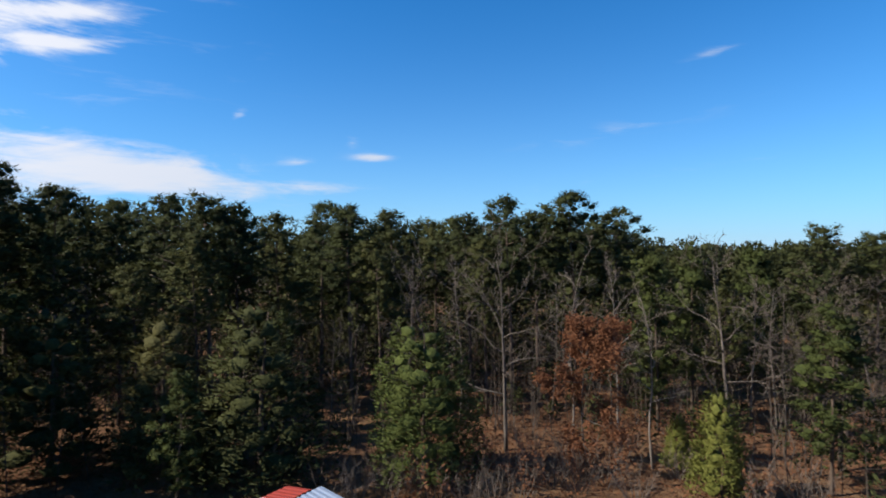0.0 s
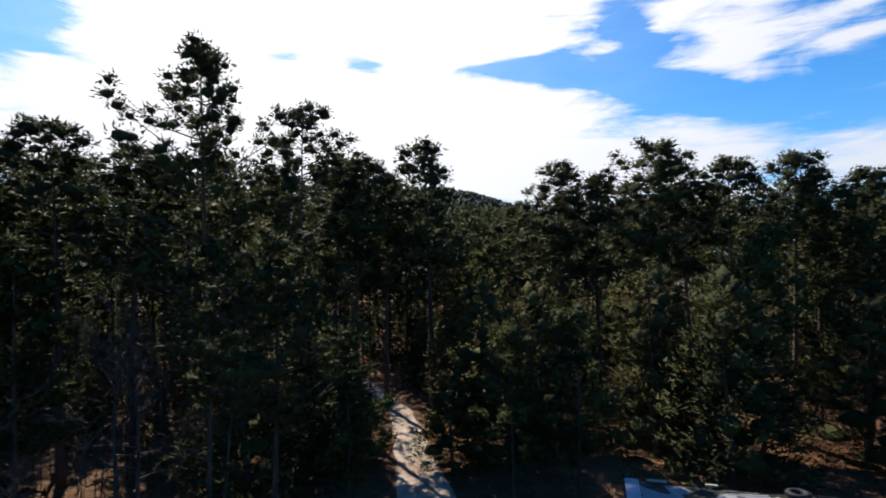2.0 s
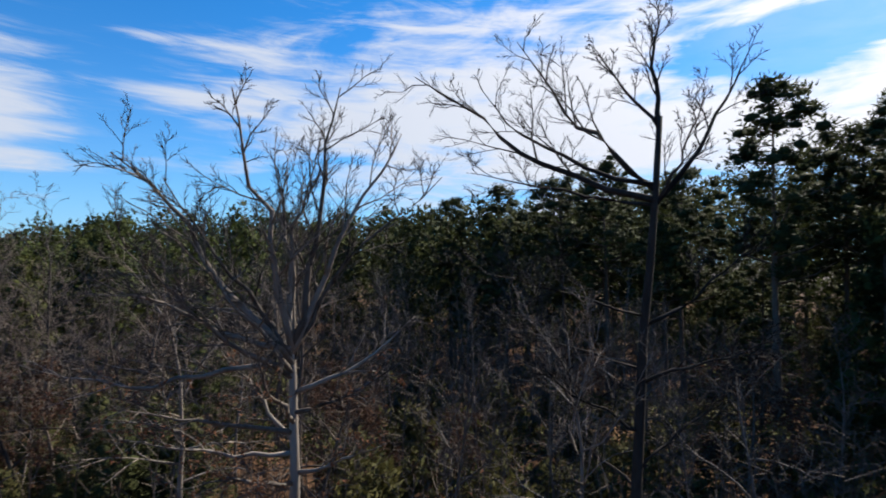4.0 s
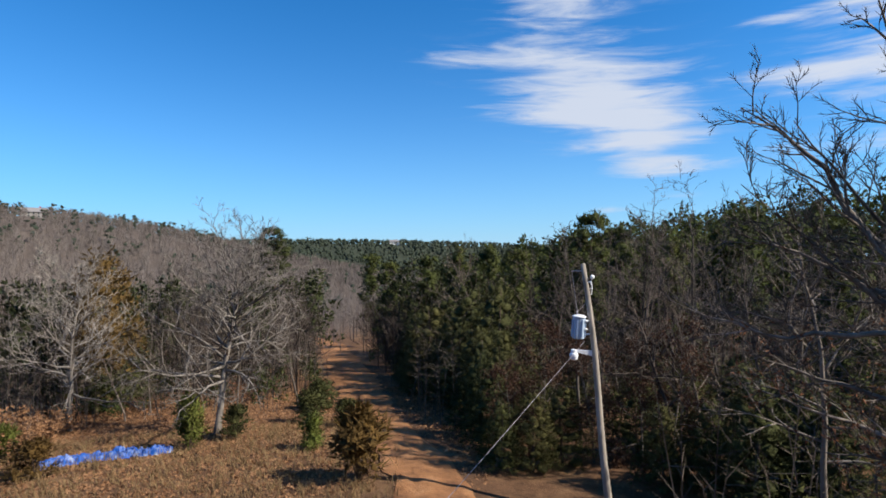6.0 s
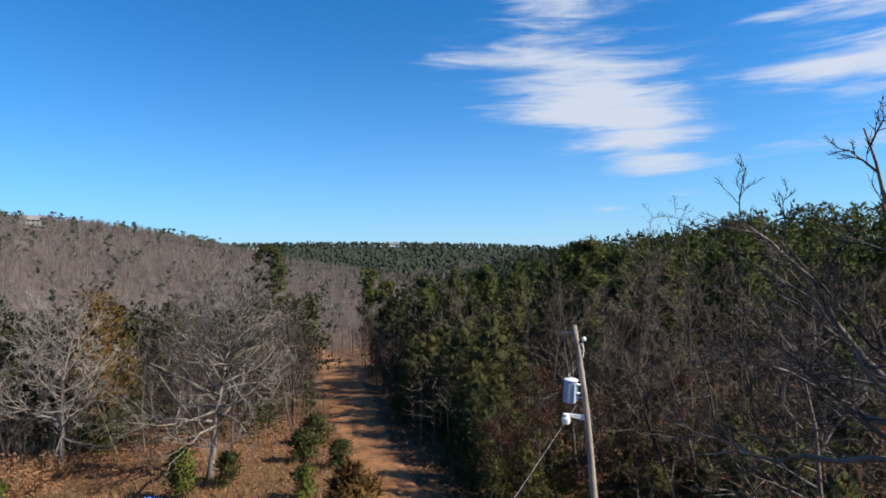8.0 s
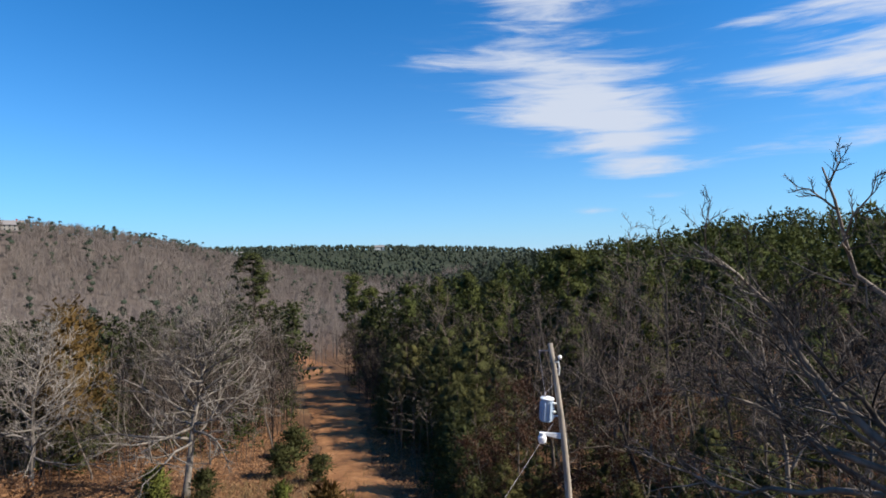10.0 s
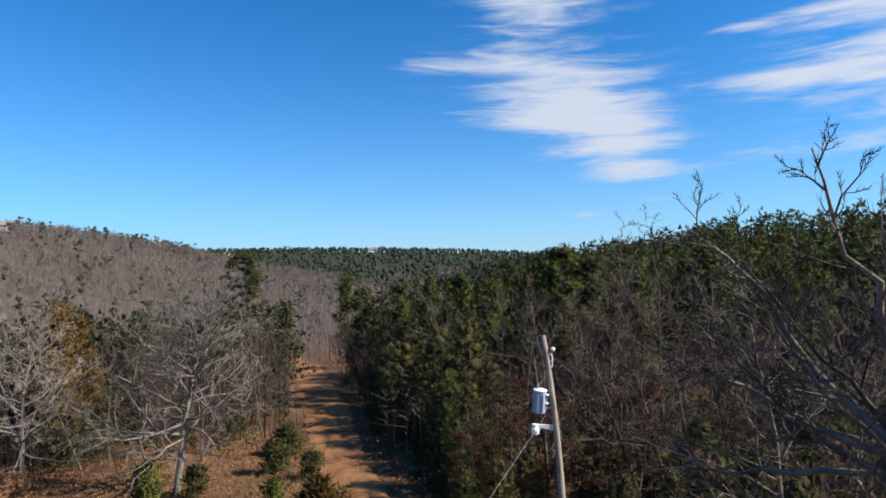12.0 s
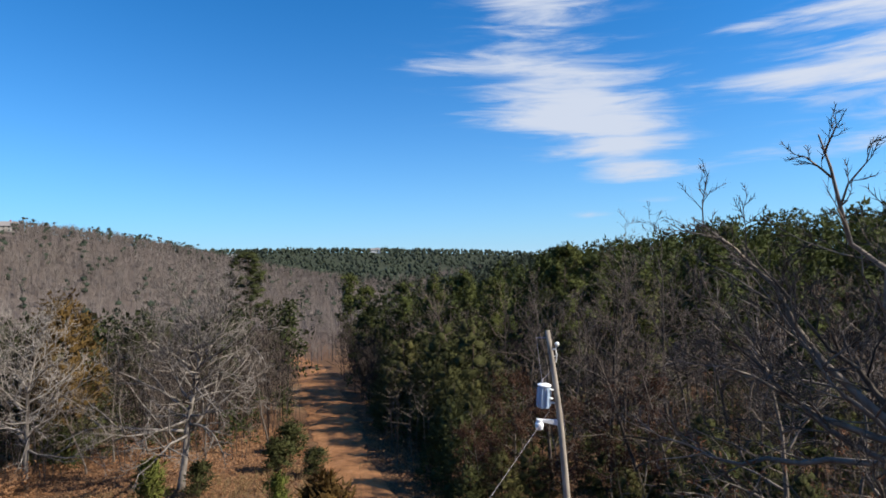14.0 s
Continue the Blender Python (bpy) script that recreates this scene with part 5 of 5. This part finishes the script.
    g.add([a + deep + Vector((0, 0, 0.07)), a - deep + Vector((0, 0, 0.07)), a - deep - Vector((0, 0, 0.10)), a + deep - Vector((0, 0, 0.10)),
           e + deep + Vector((0, 0, 0.05)), e - deep + Vector((0, 0, 0.05)), e - deep + Vector((0, 0, 0.0)), e + deep + Vector((0, 0, 0.0))],
          [(0, 1, 2, 3), (7, 6, 5, 4), (0, 4, 5, 1), (1, 5, 6, 2), (2, 6, 7, 3), (3, 7, 4, 0)])
    arm = part("lamp_arm", g, WHITE, pole, "white tapered lamp arm")
    g = Geo()
    f = e - left * 0.08
    turned(g, f + Vector((0, 0, 0.06)), f - Vector((0, 0, 0.30)), [(0, 0.03), (0.05, 0.09), (0.3, 0.10), (0.42, 0.135), (0.6, 0.14), (0.9, 0.115), (1, 0.04)], 18)
    part("lamp_head", g, WHITE, arm, "white domed lamp housing")
    return foot, spot, c, left, view


FOOT, SPOT, TANK, LEFT, VIEW = utility_pole()


def service_cable():
    a, b = FOOT + SPOT(5.35) + LEFT * 0.2, Vector((4.65, -2.0, 2.75))
    g = Geo()
    for turn in range(2):
        pts = []
        for i in range(61):
            t = i / 60
            p = a.lerp(b, t) - Vector((0, 0, 0.05 * math.sin(math.pi * t)))
            w = t * 150 + turn * math.pi
            pts.append(p + Vector((math.cos(w), 0, math.sin(w))) * 0.0055)
        g.tube(pts, [0.0045] * 61, 4)
    tagged(part("service_cable", g, CABLE), "twisted grey service cable strung down from the pole", "cable")


service_cable()
AXIS, ACROSS = Vector((0.549, 0.836, 0)).normalized(), Vector((0.836, -0.549, 0)).normalized()


def yard_m(p):
    """A pose with x along the sheds, y across them towards the yard's middle."""
    m = Matrix(((AXIS.x, ACROSS.x, 0, p[0]), (AXIS.y, ACROSS.y, 0, p[1]), (0, 0, -1, p[2]), (0, 0, 0, 1)))
    m[2][2] = 1
    return m


def tyre(parent, x, y, z, tilt=0.0, top=True):
    ob = tagged(new("tyre"), "old black rubber tyre weighing down the roof", "tyre", "tyres on the roof")
    g = Geo()
    ring_shape(g, Vector((0, 0, 0.115)), Vector((0, 0, 1)), 0.24, 0.095)
    ob2 = part("casing", g, RUBBER, ob, smooth=True)
    g = Geo()
    for i in range(36):
        w = 2 * math.pi * i / 36
        d, s = Vector((math.cos(w), math.sin(w), 0)), Vector((-math.sin(w), math.cos(w), 0))
        p = d * 0.325 + Vector((0, 0, 0.115))
        g.add([p + s * 0.018 * a + d * 0.014 * o + Vector((0, 0, 0.07 * c)) for c in (-1, 1) for a, o in ((-1, 0), (1, 0), (1, 1), (-1, 1))],
              [(0, 1, 2, 3), (7, 6, 5, 4), (0, 4, 5, 1), (1, 5, 6, 2), (2, 6, 7, 3), (3, 7, 4, 0)])
    part("tread", g, RUBBER, ob, kind="stuff")
    ob.matrix_basis = parent @ pose(x, y, z, tilt, 0, 0)
    return ob


def camo_shed():
    """Long low shed under a camouflage sheet; x from its far corner, y towards the yard."""
    base = yard_m((-15.52, 10.82, 0.0))
    shed = thing("shed", "low shed roofed with a roped-down camouflage sheet", "shed", m=base)
    long, deep, tall = 7.95, 4.3, 2.28
    for name, lo, hi in (("wall", (0.06, 0.06, -0.5), (long - 0.06, 0.16, tall - 0.06)), ("wall", (0.06, deep - 0.16, -0.5), (long - 0.06, deep - 0.06, tall - 0.12)),
                         ("wall", (0.06, 0.16, -0.5), (0.16, deep - 0.16, tall - 0.08)), ("wall", (long - 0.16, 0.16, -0.5), (long - 0.06, deep - 0.16, tall - 0.08))):
        g = Geo()
        g.box(lo, hi)
        part(name, g, BOARD, shed)
    g = Geo()
    nx, ny = 80, 34
    for i in range(nx + 1):
        for j in range(ny + 1):
            x, y = long * i / nx, deep * j / ny
            z = tall + 0.035 * noise.noise(Vector((x * 1.1, y * 1.4, 0))) + 0.012 * noise.noise(Vector((x * 4, y * 4, 2))) - 0.04 * y
            edge = min(x, long - x, y, deep - y)
            if edge < 0.01:
                z -= 0.16 + 0.03 * noise.noise(Vector((x * 3, y * 3, 8)))
            g.v.append(Vector((x + (0.03 if i == nx else -0.03 if i == 0 else 0), y + (0.03 if j == ny else -0.03 if j == 0 else 0), z)))
    for i in range(nx):
        for j in range(ny):
            a = i * (ny + 1) + j
            g.f.append((a, a + ny + 1, a + ny + 2, a + 1))
    roof = part("roof_sheet", g, CAMO, shed, "blotched camouflage sheet with wrinkles", smooth=True)
    g = Geo()
    g.box((0.0, -0.02, tall + 0.035), (0.42, deep, tall + 0.05))
    for v in g.v:
        v.z -= 0.04 * v.y
    part("end_flap", g, ZINC, shed, "pale grey strip along the roof's end")
    for x0, y0, x1, y1 in ((6.9, 0.1, 5.0, 4.2), (7.8, 1.2, 6.3, 4.2), (5.4, 0.1, 7.7, 0.3), (2.9, 0.35, 5.3, 0.15), (7.6, 2.2, 7.2, 4.2)):
        g = Geo()
        pts = []
        for i in range(17):
            t = i / 16
            x, y = x0 + (x1 - x0) * t + 0.06 * math.sin(t * 9), y0 + (y1 - y0) * t
            pts.append(Vector((x, y, tall + 0.045 - 0.04 * y + 0.035 * noise.noise(Vector((x * 1.1, y * 1.4, 0))))))
        g.tube(pts, [0.017] * 17, 5)
        part("rope", g, RUBBER, shed, "dark rope over the sheet")
    for x, s in ((0.95, 0.30), (2.55, 0.17)):
        g = Geo()
        g.box((x - s, 0.01, tall + 0.05), (x + s, 0.10, tall + 0.10))
        tagged(part("board", g, PLANK), "weathered wooden block laid on the shed roof", "board", "blocks on the shed roof").matrix_basis = base
    for x, y in ((long - 0.09, 0.08), (long - 0.10, 1.26)):
        g = Geo()
        g.box((x - 0.05, y - 0.05, tall - 0.1), (x + 0.05, y + 0.05, tall + 0.09))
        g.box((x - 0.15, y - 0.04, tall + 0.03), (x - 0.05, y + 0.09, tall + 0.07))
        part("corner_post", g, WHITE, shed, "white capped corner post")
    tyre(base, 4.8, 0.36, tall + 0.02)
    tyre(base, 7.55, 3.7, tall - 0.13, -2)
    # vines over the end of the roof
    g = Geo()
    for _ in range(420):
        p = Vector((long + rng.gauss(0.05, 0.12), rng.uniform(1.5, 3.4), tall - 0.16 + abs(rng.gauss(0, 0.13))))
        g.blade(p, p + Vector((rng.gauss(0, 1), rng.gauss(0, 1), rng.gauss(0.4, 1))).normalized() * 0.12, 0.05)
    vine = part("vine", g, DEAD)
    tagged(vine, "dry vine hanging over the end of the shed", "vine", kind="stuff").matrix_basis = base


camo_shed()


def red_shed():
    """Small outbuilding: galvanised slope towards the yard, red slope behind it. x runs along the ridge, y towards the yard."""
    e = Vector((-4.38, 17.6, 0.0))
    long, low = 6.6, 2.1
    ridge = 2.56
    base = yard_m(e - AXIS * long)
    shed = thing("outbuilding", "outbuilding with a red and galvanised sheet metal roof", "shed", m=base)
    for lo, hi in (((0.15, -1.0, -0.5), (long - 0.15, -0.9, low)), ((0.15, 2.2, -0.5), (long - 0.15, 2.3, low - 0.2)), ((0.15, -0.9, -0.5), (0.25, 2.2, low - 0.1)), ((long - 0.25, -0.9, -0.5), (long - 0.15, 2.2, low - 0.1))):
        g = Geo()
        g.box(lo, hi)
        part("wall", g, BOARD, shed)

    def sheets(name, y0, z0, y1, z1, mat, width, x0, x1, label):
        x = x0
        while x < x1 - 0.05:
            g = Geo()
            n = 12
            for i in range(n + 1):
                u = i / n
                lift = 0.018 * (1 if i % 4 in (1, 2) else 0)
                for y, z in ((y0, z0), (y1, z1)):
                    g.v.append(Vector((x + width * u, y, z + lift)))
            for i in range(n):
                g.f.append((2 * i, 2 * i + 2, 2 * i + 3, 2 * i + 1))
            part(name, g, mat, shed, label)
            x += width - 0.01
    sheets("zinc_sheet", 0.0, ridge, 2.55, ridge - 0.42, ZINC, 0.66, 0.0, long, "pale corrugated galvanised sheet")
    sheets("red_sheet", -1.15, ridge - 0.10, -0.02, ridge + 0.03, RED, 0.66, 0.25, long - 0.25, "faded red corrugated sheet")
    g = Geo()
    g.box((0.8, -0.42, ridge + 0.02), (long - 1.7, -0.12, ridge + 0.05))
    part("white_panel", g, WHITE, shed, "white painted strip on the red roof")
    c = Vector((long - 1.45, -0.45, ridge + 0.02))
    g = Geo()
    turned(g, c, c + Vector((0, 0, 0.22)), [(0, 0.07), (0.45, 0.07), (0.5, 0.15), (0.75, 0.16), (0.95, 0.10), (1, 0.02)], 16)
    part("roof_vent", g, WHITE, shed, "white mushroom roof vent")


red_shed()


def blue_tarp():
    """Crumpled tarpaulin on the leaves."""
    a, b = Vector((24.6, -12.2)), Vector((22.6, -16.6))
    d = (b - a).normalized()
    n2 = Vector((-d.y, d.x))
    g = Geo()
    nx, ny = 120, 34
    length = (b - a).length
    for i in range(nx + 1):
        for j in range(ny + 1):
            u, v = i / nx, j / ny - 0.5
            w = 1.15 * (0.65 + 0.35 * math.sin(u * 3.0 + 0.4)) * (1 + 0.3 * noise.noise(Vector((u * 5, v, 1))))
            p = a + d * (length * u + 0.2 * noise.noise(Vector((u * 4, v * 4, 7)))) + n2 * (v * w + 0.25 * math.sin(u * 5))
            z = 0.06 + 0.34 * abs(noise.noise(Vector((p.x * 1.3, p.y * 1.3, 0)))) + 0.30 * abs(noise.noise(Vector((p.x * 3.1, p.y * 3.1, 4)))) + 0.16 * abs(noise.noise(Vector((p.x * 7, p.y * 7, 4)))) + 0.05 * noise.noise(Vector((p.x * 14, p.y * 14, 4)))
            z *= 1 - step(abs(v), 0.36, 0.5) * 0.9
            g.v.append(Vector((p.x, p.y, land(p.x, p.y) + z)))
    for i in range(nx):
        for j in range(ny):
            k = i * (ny + 1) + j
            g.f.append((k, k + ny + 1, k + ny + 2, k + 1))
    tagged(part("tarpaulin", g, BLUE), "crumpled bright blue tarpaulin lying on the leaves", "tarpaulin")


blue_tarp()


# ---- houses on the far hills ----
def far_house(bearing, d, turn, wall_mat, roof_mat, label):
    base = on(bearing, d)
    house = thing("house", label, "house", "houses on the far hills", m=Matrix.Translation(base) @ pose(0, 0, 0, 0, 0, turn))
    g = Geo()
    g.box((-9, -5, -3), (9, 5, 5.5))
    part("wall", g, wall_mat, house)
    g = Geo()
    g.v.extend(Vector(c) for c in ((-10, -6, 5.2), (10, -6, 5.2), (10, 6, 5.2), (-10, 6, 5.2), (-10, 0, 9.2), (10, 0, 9.2)))
    g.f.extend(((0, 1, 5, 4), (2, 3, 4, 5), (0, 4, 3), (1, 2, 5), (3, 2, 1, 0)))
    part("roof", g, roof_mat, house)
    for z in (0.9, 3.4):
        for x in (-6.5, -3.2, 0.1, 3.4, 6.7):
            g = Geo()
            g.box((x - 0.6, -5.06, z), (x + 0.6, -4.98, z + 1.5))
            part("window", g, GLAZING, house)
    g = Geo()
    g.box((4.0, 1.0, 7.0), (5.2, 2.2, 10.4))
    part("chimney", g, RED, house)


GLAZING = painted("dark_window_glass", (0.03, 0.04, 0.05), 0.15)
SHINGLE = painted("grey_shingle", (0.18, 0.17, 0.17), 0.8)
for (hb, hd), mats, words in zip(HOUSES, ((WHITE, SHINGLE), (WHITE, SHINGLE), (BOARD, SHINGLE)), ("white two-storey house on the far wooded ridge", "pale house on the far hill's shoulder", "grey house half hidden on the wooded hilltop")):
    far_house(hb, hd, hb, *mats, words)


# ---- leaves and grass of the clearing ----
def on_track(p):
    """Whether a place lies on the worn part of the road or the path."""
    for line, room in ((ROAD_LINE, 2.0), (PATH_LINE, 1.1)):
        for i in range(len(line) - 1):
            a, c = Vector(line[i]), Vector(line[i + 1])
            u = max(0, min(1, (p.xy - a).dot(c - a) / (c - a).length_squared))
            if (a.lerp(c, u) - p.xy).length < room:
                return True
    return False


def litter(name, count, pick, label, mat, size, upright):
    g = Geo()
    for _ in range(count):
        b, d = pick()
        p = at(b, d)
        if rng.random() < 0.85 and on_track(p):
            continue
        p.z = land(p.x, p.y) + (0.0 if upright else rng.uniform(0.01, 0.06))
        if upright:
            for _ in range(7):
                e = Vector((rng.gauss(0, 0.35), rng.gauss(0, 0.35), 1)).normalized()
                q = p + Vector((rng.gauss(0, 0.12), rng.gauss(0, 0.12), 0))
                g.blade(q, q + e * size * rng.uniform(0.4, 1.1), 0.03)
        else:
            e = Vector((rng.uniform(-1, 1), rng.uniform(-1, 1), rng.gauss(0, 0.2))).normalized()
            g.blade(p, p + e * size * rng.uniform(0.7, 1.3), size * 0.8)
    tagged(part(name, g, mat), label, "leaves" if not upright else "grass", kind="stuff")


litter("fallen_leaves", 40000, ring(203, 250, 19, 46), "dry brown leaves over the clearing and road edge", LITTER, 0.13, False)
litter("fallen_leaves", 16000, ring(-42, 5, 22, 40), "dry brown leaves at the wood's edge", DEAD, 0.115, False)
litter("fallen_leaves", 12000, ring(60, 112, 19, 44), "dry leaves along the sandy track", DEAD, 0.115, False)
litter("fallen_leaves", 9000, ring(14, 60, 22, 34), "dry brown leaves in the shade behind the sheds", DEAD, 0.115, False)
litter("dry_grass", 1500, ring(212, 250, 17, 32), "straw-coloured dry grass of the clearing", STRAW, 0.5, True)
